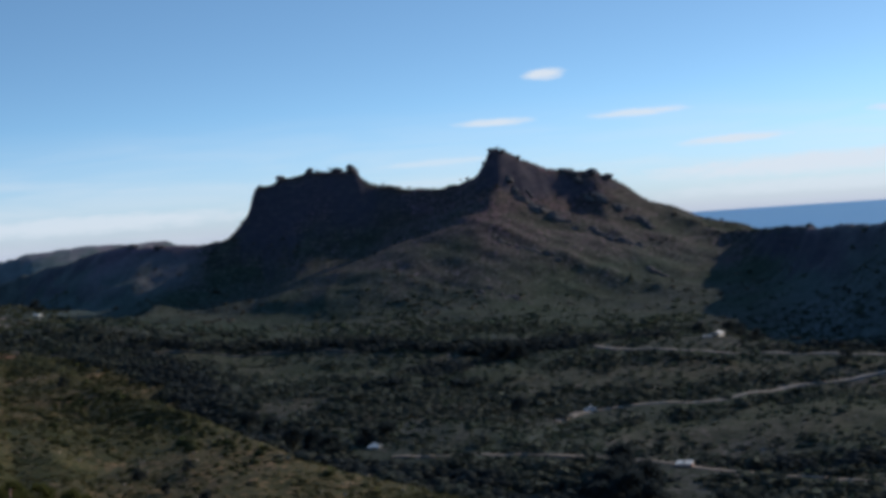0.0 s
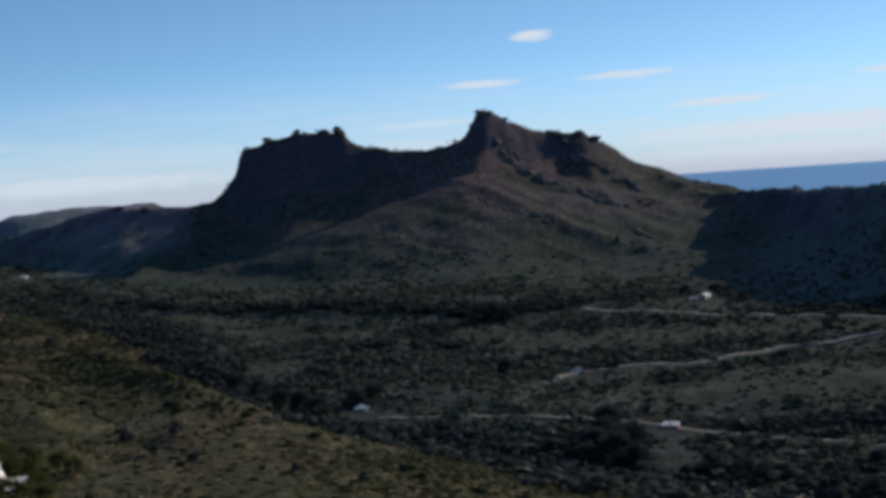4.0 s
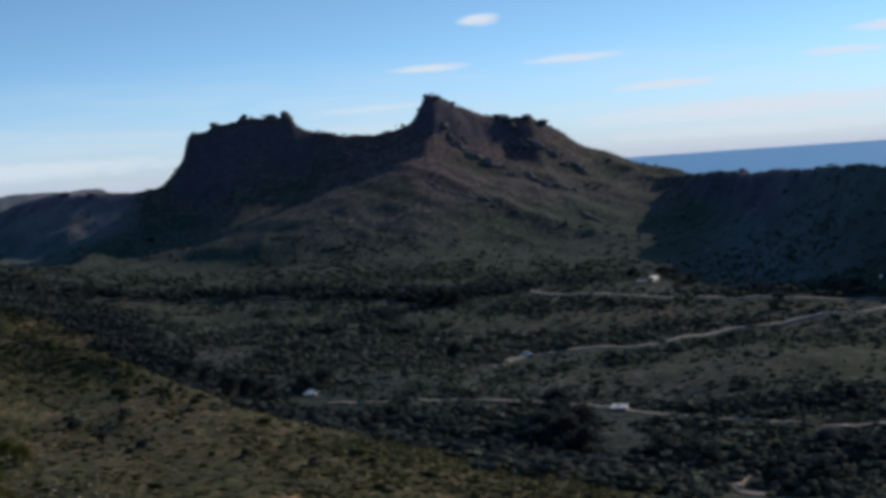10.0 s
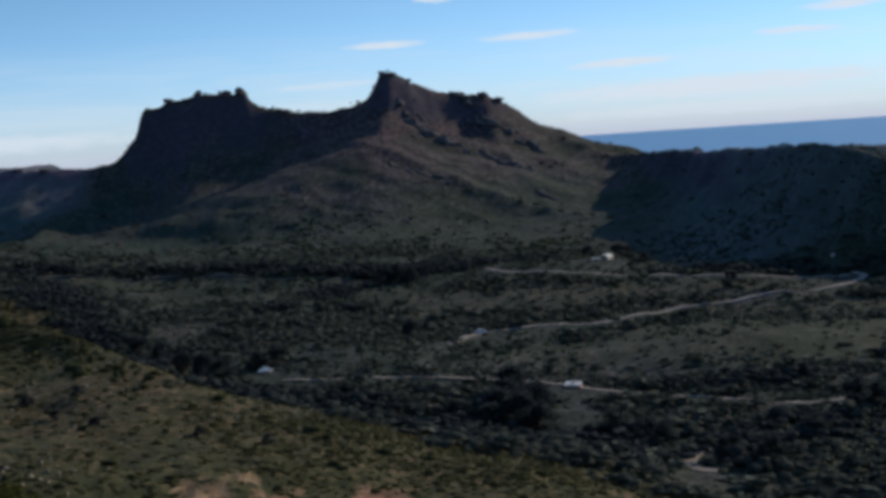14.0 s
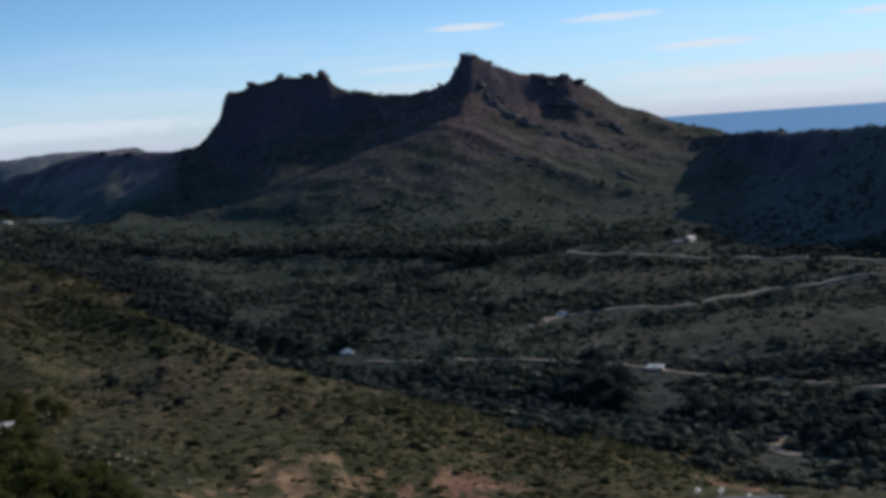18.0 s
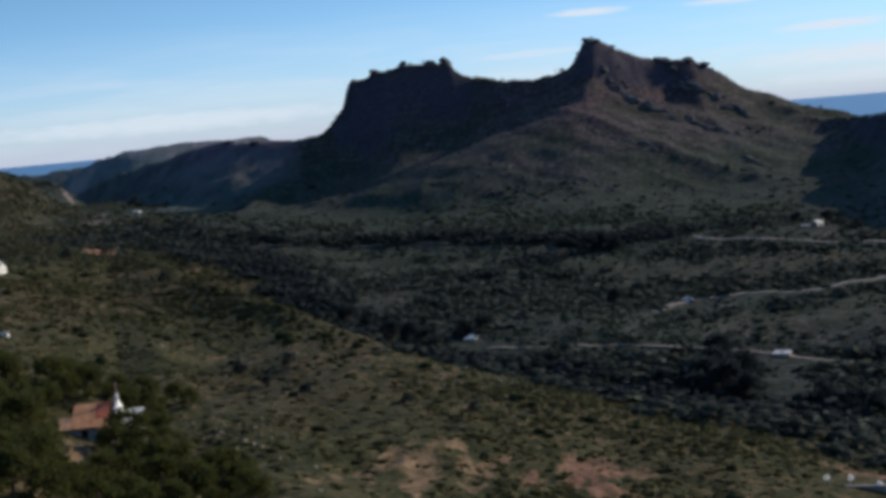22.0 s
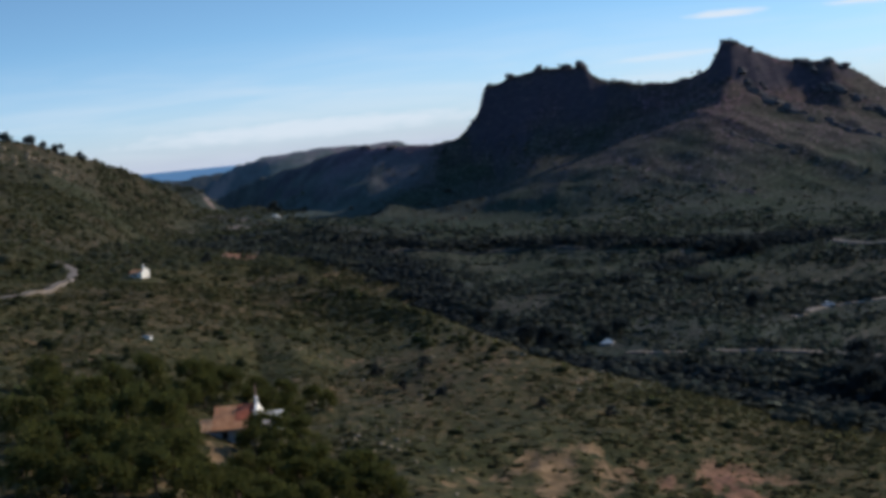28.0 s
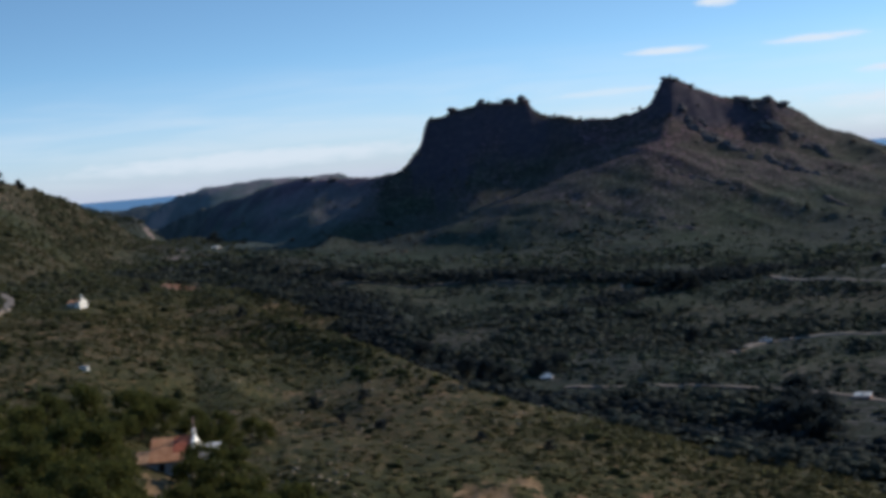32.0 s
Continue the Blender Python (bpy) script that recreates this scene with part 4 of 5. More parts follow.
    p = sown(9000, 7.0, 21, 650, 1180, lambda x, y, b, d: 0.07 * ease(0.0, 1.8, b - 8.6 - 0.004 * (1170 - d) + 0.8 * rugged(x, y, 60, 177, 3)) * verge(x, y, (0, 5, 10)))
    s = rng.gamma(5, 0.28, len(p)) + 0.5
    scatter("ridge_woods", p, s * 1.35, s * 0.8, tiny, GREEN_SCRUB, "dark holm-oak scrub over the eastern ridge's shaded face", "woods")
    p = sown(8000, -7, 12, 215, 345, lambda x, y, b, d: ease(-7, -3, b) * (d < np.interp(b, BROW_BEARING, BROW_DIST) + 8) * (0.25 + 0.75 * ease(-0.3, 0.3, rugged(x, y, 24, 231, 3))) * (openness(x, y) < 0.4) * (clear_of_houses(x, y) > 0))
    s = rng.gamma(4, 0.11, len(p)) + 0.25
    scatter("green_heath", p, s * 1.7, s * 0.6, small, SCRUB, "dense dark green heath on the rounded brow of the shelf", "shrubs")
    p = sown(2600, -24, 8, 225, 620, lambda x, y, b, d: (0.25 + 0.75 * ease(0, 0.3, rugged(x, y, 45, 221, 2))) * (d < woods_edge(b) - 6) * (openness(x, y) < 0.4) * (clear_of_houses(x, y) > 1))
    s = rng.gamma(3.2, 0.3, len(p)) + 0.4
    scatter("dark_bushes", p, s * 1.45, s * 0.85, small, LENTISK, "rounded dark lentisk bushes dotted over the near slope", "bushes")
    p = sown(7000, -13, 9, 790, 1000, lambda x, y, b, d: ease(1000, 830, d) * (0.12 + 0.88 * ease(0.0, 0.5, rugged(x, y, 55, 241, 4))) * (clear_of_houses(x, y) > 3))
    s = rng.gamma(4, 0.42, len(p)) + 0.5
    scatter("foot_scrub", p, s * 1.4, s * 0.6, tiny, GREEN_SCRUB, "loose green scrub over the mountain's foot", "shrubs")
    # low trees along the crests
    row = []
    for line, count, off in ((MASSIF, 210, 2), (EAST_RIDGE, 150, 3), (WEST_RIDGE, 60, 4)):
        b, d = np.array([q[0] for q in line]), np.array([q[1] for q in line])
        bb = rng.uniform(b.min(), b.max(), count)
        order = np.argsort(b)
        dd = np.interp(bb, b[order], d[order]) + rng.normal(0, off, len(bb))
        x, y = spot(bb, dd)
        row.append(np.stack([x, y, land(x, y) - 0.95], 1))
    p = np.concatenate(row)
    s = rng.gamma(5, 0.30, len(p)) + 0.5
    s[:210] *= 0.75
    s[210:360] *= 0.7
    s[360:] *= 0.5
    scatter("crest_trees", p, s * 1.1, s * rng.uniform(0.9, 1.4, len(p)), tree, HOLM, "small wind-bent trees along the ridge lines", "trees")


plant()

# ---------------------------------------------------------------- trees that stand alone


def limb(bm, a, b, r0, r1, sides=6):
    a, b = Vector(a), Vector(b)
    along = (b - a).normalized()
    u = along.orthogonal().normalized()
    w = along.cross(u)
    rings = [[bm.verts.new(p + (u * math.cos(k * 2 * math.pi / sides) + w * math.sin(k * 2 * math.pi / sides)) * r) for k in range(sides)] for p, r in ((a, r0), (b, r1))]
    for k in range(sides):
        bm.faces.new((rings[0][k], rings[0][(k + 1) % sides], rings[1][(k + 1) % sides], rings[1][k]))


def tree(name, seed, tall, wide, crown_from, clumps, leaf, mat, label):
    """A tree with trunk, limbs and a crown of many small leafy clumps with gaps between them."""
    g = random.Random(seed)
    root = thing(name, Matrix.Identity(4), label, "tree", "trees on the hillside")
    bm = bmesh.new()
    lean = Vector((g.uniform(-0.06, 0.06) * tall, g.uniform(-0.06, 0.06) * tall, tall * 0.8))
    knee = Vector((lean.x * 0.3 + g.uniform(-0.1, 0.1), lean.y * 0.3, tall * 0.4))
    limb(bm, (0, 0, -0.8), knee, 0.035 * tall, 0.026 * tall, 8)
    limb(bm, knee, lean, 0.026 * tall, 0.010 * tall, 8)
    part("trunk", bm, BARK, root)
    heads = []
    for k in range(12):
        h = g.uniform(crown_from, 0.95)
        turn, out = k * 2.4 + g.uniform(-0.4, 0.4), wide * g.uniform(0.22, 0.46) * (1.15 - 0.5 * (h - crown_from) / (1 - crown_from))
        base = knee.lerp(lean, max(0.0, (h - 0.4) / 0.45)) if h > 0.4 else knee * (h / 0.4)
        tip = Vector((lean.x * h + math.cos(turn) * out, lean.y * h + math.sin(turn) * out, h * tall))
        bm = bmesh.new()
        limb(bm, base, tip, 0.012 * tall, 0.004 * tall, 5)
        part("limb", bm, BARK, root)
        heads.append((tip, wide * g.uniform(0.18, 0.28)))
    heads.append((lean + Vector((0, 0, 0.06 * tall)), wide * 0.2))
    tv, tf = [], []
    for i in range(clumps):
        c, r = heads[g.randrange(len(heads))]
        d = Vector((g.gauss(0, 1), g.gauss(0, 1), g.gauss(0.15, 0.75))).normalized() * r * (g.random() ** 0.45)
        o = c + d
        s = leaf * g.uniform(0.6, 1.35)
        for j in range(3):
            u = Vector((g.gauss(0, 1), g.gauss(0, 1), g.gauss(0.3, 0.8))).normalized()
            w = u.orthogonal().normalized()
            w.rotate(Matrix.Rotation(g.uniform(0, 6.28), 3, u))
            n = u.cross(w)
            k = len(tv)
            tv += [o - u * s * 0.3, o + u * s * 0.5 + w * s * 0.55 + n * s * 0.15, o + u * s * 1.2, o + u * s * 0.5 - w * s * 0.55 + n * s * 0.15]
            tf += [(k, k + 1, k + 2), (k, k + 2, k + 3)]
    sheet("crown", [tuple(v) for v in tv], tf, mat, root)
    return root


def stand(ob, bearing, dist, size, sink=0.15):
    x, y, z = ground_at(bearing, dist)
    m = pose(x, y, z - sink, 0, 0, random.uniform(0, 360)) @ Matrix.Scale(size, 4)
    return m


def grove():
    pines = [tree("pine_tree", 10 + i, 7.0, 7.0, 0.26, 1300, 0.27, PINE, "green umbrella pine with a rounded crown beside the farmhouse") for i in range(4)]
    oaks = [tree("holm_oak", 30 + i, 5.0, 5.6, 0.2, 600, 0.34, HOLM, "dark round-headed evergreen oak on the hillside") for i in range(4)]
    random.seed(5)
    # bearing, distance, size; the first of each are the models themselves
    west_pines = [(-22.3, 262, 1.1), (-21.2, 244, 1.15), (-19.9, 246, 1.2), (-18.7, 252, 1.1), (-22.9, 216, 1.0), (-21.4, 212, 1.05), (-19.9, 214, 1.0),
                  (-18.5, 222, 1.05), (-19.1, 300, 1.15), (-20.3, 292, 1.0), (-18.4, 270, 0.9), (-23.4, 240, 1.1), (-20.7, 228, 1.1), (-19.2, 232, 1.05),
                  (-22.0, 232, 1.0), (-18.1, 238, 0.9), (-23.6, 205, 0.9), (-22.2, 204, 0.95), (-20.6, 202, 0.9), (-19.2, 206, 0.95), (-18.0, 208, 0.85),
                  (-17.4, 220, 0.85), (-19.7, 270, 0.95), (-21.0, 276, 0.95), (-22.4, 290, 0.9), (-18.4, 284, 0.85)]
    chapel_pines = [(-15.35, 273, 0.82), (-14.7, 271, 0.78), (-14.0, 268, 0.7), (-15.6, 262, 0.85), (-14.9, 256, 0.95), (-14.2, 250, 0.9), (-13.4, 244, 0.85),
                    (-15.2, 240, 0.95), (-14.2, 234, 0.9), (-13.2, 230, 0.8), (-16.2, 238, 0.75), (-16.4, 214, 0.8), (-15.0, 213, 0.85), (-13.8, 218, 0.8),
                    (-15.3, 224, 0.9), (-16.6, 226, 0.8), (-12.6, 238, 0.6), (-12.0, 236, 0.85), (-11.5, 227, 0.8), (-12.5, 225, 0.9), (-11.0, 220, 0.75)]
    near = west_pines + chapel_pines
    back = [(-17.2, 306, 0.9), (-16.4, 310, 0.95), (-15.4, 316, 0.8), (-14.3, 312, 0.7), (-13.4, 306, 0.6), (-12.9, 302, 0.5), (-17.8, 296, 0.9), (-16.9, 320, 0.8), (-17.6, 314, 0.95), (-15.0, 303, 0.8), (-14.2, 298, 0.7)]
    slope_oaks = [(5.2, 381, 1.4), (6.0, 374, 1.5), (5.6, 392, 1.4), (6.6, 388, 1.3), (4.9, 372, 1.2), (6.7, 370, 1.2), (-9.4, 350, 0.45),
                  (-11.1, 352, 0.5), (-8.9, 312, 0.45), (-10.2, 330, 0.4), (-3.0, 292, 0.4), (-5.4, 300, 0.35), (17.6, 372, 1.1), (18.4, 366, 1.2),
                  (13.2, 330, 1.0), (14.6, 322, 1.1), (16.2, 340, 1.1), (11.0, 345, 1.0), (10.4, 352, 1.1), (9.2, 362, 1.1)]
    valley_oaks = [(5.7, 405, 1.3), (2.0, 672, 1.5), (1.6, 676, 1.3), (2.4, 668, 1.2), (-5.7, 484, 1.2), (-5.0, 476, 1.3), (-4.4, 470, 1.2),
                   (-6.4, 500, 1.2), (-7.2, 520, 1.2), (2.3, 522, 1.1), (13.6, 604, 1.1), (-3.2, 478, 1.0), (-2.4, 480, 1.0), (-14.1, 966, 1.3),
                   (-13.4, 560, 0.6), (-16.6, 640, 0.7), (9.7, 716, 1.1), (8.7, 718, 1.0), (10.1, 712, 1.1), (10.6, 690, 1.0)]
    alone = slope_oaks + valley_oaks + [(b, float(np.interp(b, [-24, -21.3, -19.5], [830, 865, 905])) - 2, k) for b, k in ((-22.1, 1.2), (-21.65, 0.9), (-21.2, 1.4), (-20.45, 0.95), (-22.9, 1.3))]
    used = set()
    for kinds, spots in ((pines, near + back), (oaks, alone)):
        for i, (b, d, size) in enumerate(spots):
            model = kinds[i % len(kinds)]
            m = stand(model, b, d, size, 1.9 * size if d > 820 and b < -19 else 0.15)
            if model.name not in used:
                used.add(model.name)
                model.matrix_world = m
            else:
                made = copy_thing(model, pose(0, 0, 0))
                made.matrix_world = m


# ---------------------------------------------------------------- buildings


def gable_roof(x0, x1, y0, y1, eave, ridge, over=0.35, thick=0.16):
    """A pitched roof with its ridge along x, as a slab with thickness."""
    bm = bmesh.new()
    ym = (y0 + y1) / 2
    k = (ridge - eave) / (ym - y0)
    low = eave - k * over
    section = [(y0 - over, low), (ym, ridge), (y1 + over, low), (y1 + over, low + thick), (ym, ridge + thick), (y0 - over, low + thick)]
    ends = [[bm.verts.new((x, y, z)) for y, z in section] for x in (x0, x1)]
    for i in range(6):
        j = (i + 1) % 6
        bm.faces.new((ends[0][i], ends[0][j], ends[1][j], ends[1][i]))
    for e in ends:
        bm.faces.new((e[0], e[1], e[4], e[5]))
        bm.faces.new((e[1], e[2], e[3], e[4]))
    bmesh.ops.recalc_face_normals(bm, faces=bm.faces)
    return bm


def gable_wall(x, thick, y0, y1, base, eave, peak):
    """An end wall with a pointed top."""
    bm = bmesh.new()
    ym = (y0 + y1) / 2
    section = [(y0, base), (y1, base), (y1, eave), (ym, peak), (y0, eave)]
    ends = [[bm.verts.new((xx, y, z)) for y, z in section] for xx in (x, x + thick)]
    for i in range(5):
        j = (i + 1) % 5
        bm.faces.new((ends[0][i], ends[0][j], ends[1][j], ends[1][i]))
    for e in ends:
        bm.faces.new(e)
    bmesh.ops.recalc_face_normals(bm, faces=bm.faces)
    return bm


def opening(root, x, y, z, w, h, name="window"):
    """A framed window or door set into a wall that faces -y."""
    frame_bm = bmesh.new()
    t = 0.09
    for b in ((x - w / 2 - t, x - w / 2, z, z + h), (x + w / 2, x + w / 2 + t, z, z + h), (x - w / 2 - t, x + w / 2 + t, z + h, z + h + t), (x - w / 2 - t, x + w / 2 + t, z - t, z)):
        block(frame_bm, b[0], b[1], y - 0.05, y + 0.12, b[2], b[3])
    ob = part(name, frame_bm, TIMBER, root)
    part("pane" if name == "window" else "leaf", box(x - w / 2, x + w / 2, y - 0.02, y + 0.06, z, z + h), DARK if name == "window" else TIMBER, ob)
    return ob


def chapel():
    x, y, _ = ground_at(-15.98, 284)
    z = 120 + 284 * math.tan(radians(-10.7))
    root = thing("hillside_chapel", pose(x, y, z, 0, 0, 8), "small white chapel with orange clay-tile roofs among pines", "chapel")
    part("side_wall", box(-4.2, 2.6, -6.4, -6.05, -1.5, 2.4, bevel=0.03), SHADE_WALL, root, "side wall with its shade put into a grey tone")
    part("side_wall", box(-4.2, 2.6, 6.05, 6.4, -1.5, 2.4, bevel=0.03), PLASTER, root)
    part("end_wall", gable_wall(-4.2, 0.35, -6.05, 6.05, -1.5, 2.4, 4.95), PLASTER, root)
    part("roof", gable_roof(-4.45, 2.55, -6.4, 6.4, 2.43, 5.2), TILE, root, "orange clay-tile roof")
    part("red_roof", gable_roof(-0.5, 2.56, -4.4, 4.4, 3.36, 5.27, over=0.1), TILE_RED, root, "darker red tiles beside the gable")
    # the lower wing that carries on the same eaves
    part("wing_wall", box(-6.4, -4.22, -6.4, -6.1, -1.5, 2.38, bevel=0.03), SHADE_WALL, root, "wall of the lower wing in the same shade-toned grey")
    part("wing_wall", box(-6.4, -4.22, -0.5, -0.2, -1.5, 2.38, bevel=0.03), PLASTER, root)
    part("wing_wall", gable_wall(-6.4, 0.3, -6.1, -0.5, -1.5, 2.38, 3.5), PLASTER, root)
    part("wing_roof", gable_roof(-6.65, -4.47, -6.4, -0.2, 2.41, 3.7), TILE_PALE, root, "pale orange clay-tile roof of the lower wing")
    part("ledge", box(-6.5, -0.3, -7.8, -6.44, 0.1, 0.3, bevel=0.04), SHADE_WALL, root, "slab below the windows in the shade-toned grey")
    part("front_gable", gable_wall(2.6, 0.5, -6.5, 6.5, -1.5, 2.9, 5.75), PLASTER, root, "bright white gable front")
    bell = bmesh.new()
    block(bell, 2.62, 3.08, -0.6, -0.3, 5.4, 6.3)
    block(bell, 2.62, 3.08, 0.3, 0.6, 5.4, 6.3)
    block(bell, 2.58, 3.12, -0.7, 0.7, 6.3, 6.5, bevel=0.04)
    part("bell_gable", bell, PLASTER, root)
    spire = bmesh.new()
    block(spire, 2.75, 2.95, -0.12, 0.12, 6.5, 8.6)
    block(spire, 2.78, 2.92, -0.45, 0.45, 7.8, 7.98)
    part("cross", spire, PINK_STONE, root, "pinkish stone cross on the bell gable")
    part("annex_wall", box(3.12, 6.6, -1.6, 2.6, -1.5, 2.0, bevel=0.03), PLASTER, root)
    lean = bmesh.new()
    block(lean, 3.14, 7.0, -2.1, 2.8, 2.0, 2.16)
    for v in lean.verts:
        v.co.z += (v.co.y + 2.1) * 0.24
    part("annex_roof", lean, PALE_SHEET, root, "pale sheet roof of the low annex")
    opening(root, -2.2, -6.42, 0.85, 0.9, 1.1)
    opening(root, -5.2, -6.42, 0.9, 0.7, 0.9)
    opening(root, 1.2, -6.42, -0.2, 1.1, 2.0, "door")
    part("plinth", box(-0.28, 2.8, -7.1, -6.42, -1.6, -0.25, bevel=0.05), SHADE_WALL, root)
    wall = thing("terrace_wall", pose(x - 1.5, y - 10.4, z - 3.4, 0, 0, 3), "tan stone retaining wall of the chapel terrace", "wall")
    part("wall_face", box(-5.2, -0.6, -0.3, 0.3, -1.5, 2.2, bevel=0.06), OCHRE, wall)
    part("coping", box(-5.35, -0.45, -0.42, 0.42, 2.2, 2.38, bevel=0.04), CONCRETE, wall)
    for k in range(9):
        step = part("step", box(-0.3, 1.6, -0.2 - k * 0.42, 0.25 - k * 0.42, -1.5, 1.9 - k * 0.2, bevel=0.02), CONCRETE, wall)


def white_house():
    x, y, z = ground_at(-18.85, 546)
    root = thing("white_house", pose(x, y, z, 0, 0, -11) @ Matrix.Scale(0.8, 4), "small bright white house with a pointed gable and clay roof", "house")
    part("gable_front", gable_wall(1.4, 0.35, -3.3, 3.3, -1.0, 2.3, 3.9), PLASTER, root, "bright white gable wall")
    part("front_wall", box(-4.2, 1.4, -2.5, -2.2, -1.0, 2.0, bevel=0.03), PLASTER, root)
    part("back_wall", box(-4.2, 1.4, 2.2, 2.5, -1.0, 2.0, bevel=0.03), PLASTER, root)
    part("end_wall", gable_wall(-4.2, 0.3, -2.2, 2.2, -1.0, 2.0, 2.9), PLASTER, root)
    part("roof", gable_roof(-4.5, 1.38, -2.5, 2.5, 2.05, 3.0), TILE, root)
    part("chimney", box(0.75, 1.35, -0.5, 0.1, 2.6, 5.2, bevel=0.04), PLASTER, root)
    opening(root, -1.6, -2.52, 0.5, 0.9, 1.0)
    opening(root, -3.2, -2.52, -0.6, 0.9, 1.9, "door")


def valley_house():
    x, y, z = ground_at(9.32, 690)
    root = thing("farm_house", pose(x, y, z - 0.4, 0, 0, 58) @ Matrix.Scale(0.62, 4), "pale farmhouse with a pitched weathered roof at the mountain foot", "house")
    part("front_wall", box(-4.6, 4.6, -3.0, -2.7, -1.5, 2.8, bevel=0.03), PLASTER, root, "sunlit white-washed wall")
    part("back_wall", box(-4.6, 4.6, 2.7, 3.0, -1.5, 2.8, bevel=0.03), OCHRE, root)
    part("end_wall", gable_wall(-4.6, 0.3, -2.7, 2.7, -1.5, 2.8, 4.1), OCHRE, root)
    part("end_wall", gable_wall(4.3, 0.3, -2.7, 2.7, -1.5, 2.8, 4.1), PLASTER, root)
    part("roof", gable_roof(-4.8, 4.8, -3.0, 3.0, 2.85, 4.0), PALE_SHEET, root, "pale weathered roof")
    opening(root, -2.0, -3.02, 0.8, 0.9, 1.1)
    opening(root, 2.2, -3.02, 0.8, 0.9, 1.1)
    opening(root, 0.2, -3.02, -0.4, 1.0, 2.1, "door")
    barn = thing("stone_barn", pose(x - 4.6, y - 3.0, z - 0.9, 0, 0, -12) @ Matrix.Scale(0.7, 4), "low pale barn beside the farmhouse", "barn")
    part("wall", box(-2.8, 2.6, -2.0, 2.0, -1.5, 2.2, bevel=0.04), OCHRE, barn)
    part("roof", gable_roof(-3.0, 2.8, -2.0, 2.0, 2.2, 2.8), FIBRE, barn)
    part("door", box(-0.7, 0.7, -2.07, -2.0, -0.6, 1.6, bevel=0.02), TIMBER, barn)


def far_house():
    x, y, z = ground_at(-14.05, 950)
    root = thing("far_white_house", pose(x, y, z - 0.3, 0, 0, -35) @ Matrix.Scale(0.62, 4), "low white house below a dark tree", "house")
    part("wall", box(-3.6, 3.6, -2.4, 2.4, -1.5, 1.5, bevel=0.04), PLASTER, root)
    part("roof", gable_roof(-3.8, 3.8, -2.4, 2.4, 1.5, 2.3), PLASTER, root, "white-washed roof")
    opening(root, -1.6, -2.42, 0.2, 0.9, 0.9)
    opening(root, 1.5, -2.42, -0.9, 1.0, 2.0, "door")


def valley_hut():
    x, y, z = ground_at(-2.88, 473)
    root = thing("white_hut", pose(x, y, z, 0, 0, -12) @ Matrix.Scale(0.8, 4), "small hut with a pale hipped roof in the woods", "hut")
    part("wall", box(-1.9, 1.9, -1.8, 1.8, -0.8, 0.75, bevel=0.04), SHADE_WALL, root)
    hip = gable_roof(-2.6, 2.6, -1.8, 1.8, 0.95, 1.9, over=0.7)
    for v in hip.verts:
        if abs(v.co.y) < 0.01:
            v.co.x *= 0.25
    part("roof", hip, PALE_SHEET, root, "pale hipped roof with wide eaves")
    part("door", box(0.3, 1.1, -1.86, -1.8, -0.6, 0.7, bevel=0.02), TIMBER, root)
    x, y, z = ground_at(7.9, 408)
    pad = thing("water_tank", pose(x, y, z - 0.2, 0, 0, -24) @ Matrix.Scale(0.8, 4), "low pale concrete water tank beside the lower road", "tank")
    part("basin", box(-2.6, 2.6, -1.5, 1.5, -1.2, 1.1, bevel=0.06), PINK_STONE, pad)
    lid = bmesh.new()
    block(lid, -2.75, 2.75, -1.65, 1.65, 1.1, 1.28, bevel=0.04)
    for v in lid.verts:
        v.co.z += (v.co.y + 1.65) * 0.2
    part("cover", lid, PALE_SHEET, pad, "sloping pale concrete cover")
    part("hatch", box(-0.5, 0.4, -0.4, 0.4, 1.4, 1.75, bevel=0.03), IRON, pad)
    x, y, z = ground_at(-18.9, 384)
    van = thing("white_trough", pose(x, y, z, 0, 0, -30), "long white-washed drinking trough on the slope", "trough")
    part("basin", box(-1.2, 1.2, -0.5, 0.5, -0.5, 0.75, bevel=0.06), PLASTER, van)
    part("rim", box(-1.3, 1.3, -0.6, 0.6, 0.75, 0.88, bevel=0.03), CONCRETE, van)


def ridge_shed():
    x, y, z = ground_at(17.07, 654)
    root = thing("white_shed", pose(x, y, z, 0, 0, 30) @ Matrix.Scale(0.55, 4), "tiny white shed at the foot of the shaded ridge", "shed")
    part("wall", box(-1.0, 1.0, -0.9, 0.9, -0.8, 1.6, bevel=0.03), PLASTER, root)
    part("roof", gable_roof(-1.15, 1.15, -0.9, 0.9, 1.6, 2.1, over=0.2, thick=0.1), FIBRE, root, "pale sheet roof")
    part("door", box(-0.4, 0.4, -0.96, -0.9, -0.4, 1.3, bevel=0.02), TIMBER, root)


def car_on_road():
    x, y, z = ground_at(4.75, 530)
    root = thing("white_car", pose(x, y, z + 0.35, 0, 0, 14), "small white car parked on the valley road", "car")
    body = box(-2.0, 2.0, -0.85, 0.85, 0.3, 0.95, bevel=0.14)
    part("body", body, PAINT_WHITE, root)
    cab = box(-1.2, 1.1, -0.75, 0.75, 0.9, 1.5, bevel=0.18)
    part("cabin", cab, DARK, root, "dark glazed cabin")
    part("roof", box(-0.95, 0.85, -0.66, 0.66, 1.44, 1.54, bevel=0.03), PAINT_WHITE, root)
    for wx in (-1.25, 1.25):
        for wy in (-0.8, 0.8):
            bm = bmesh.new()
            bmesh.ops.create_cone(bm, cap_ends=True, segments=14, radius1=0.32, radius2=0.32, depth=0.22, matrix=Matrix.Translation((wx, wy, 0.32)) @ Matrix.Rotation(radians(90), 4, "X"))
            part("wheel", bm, RUBBER, root)


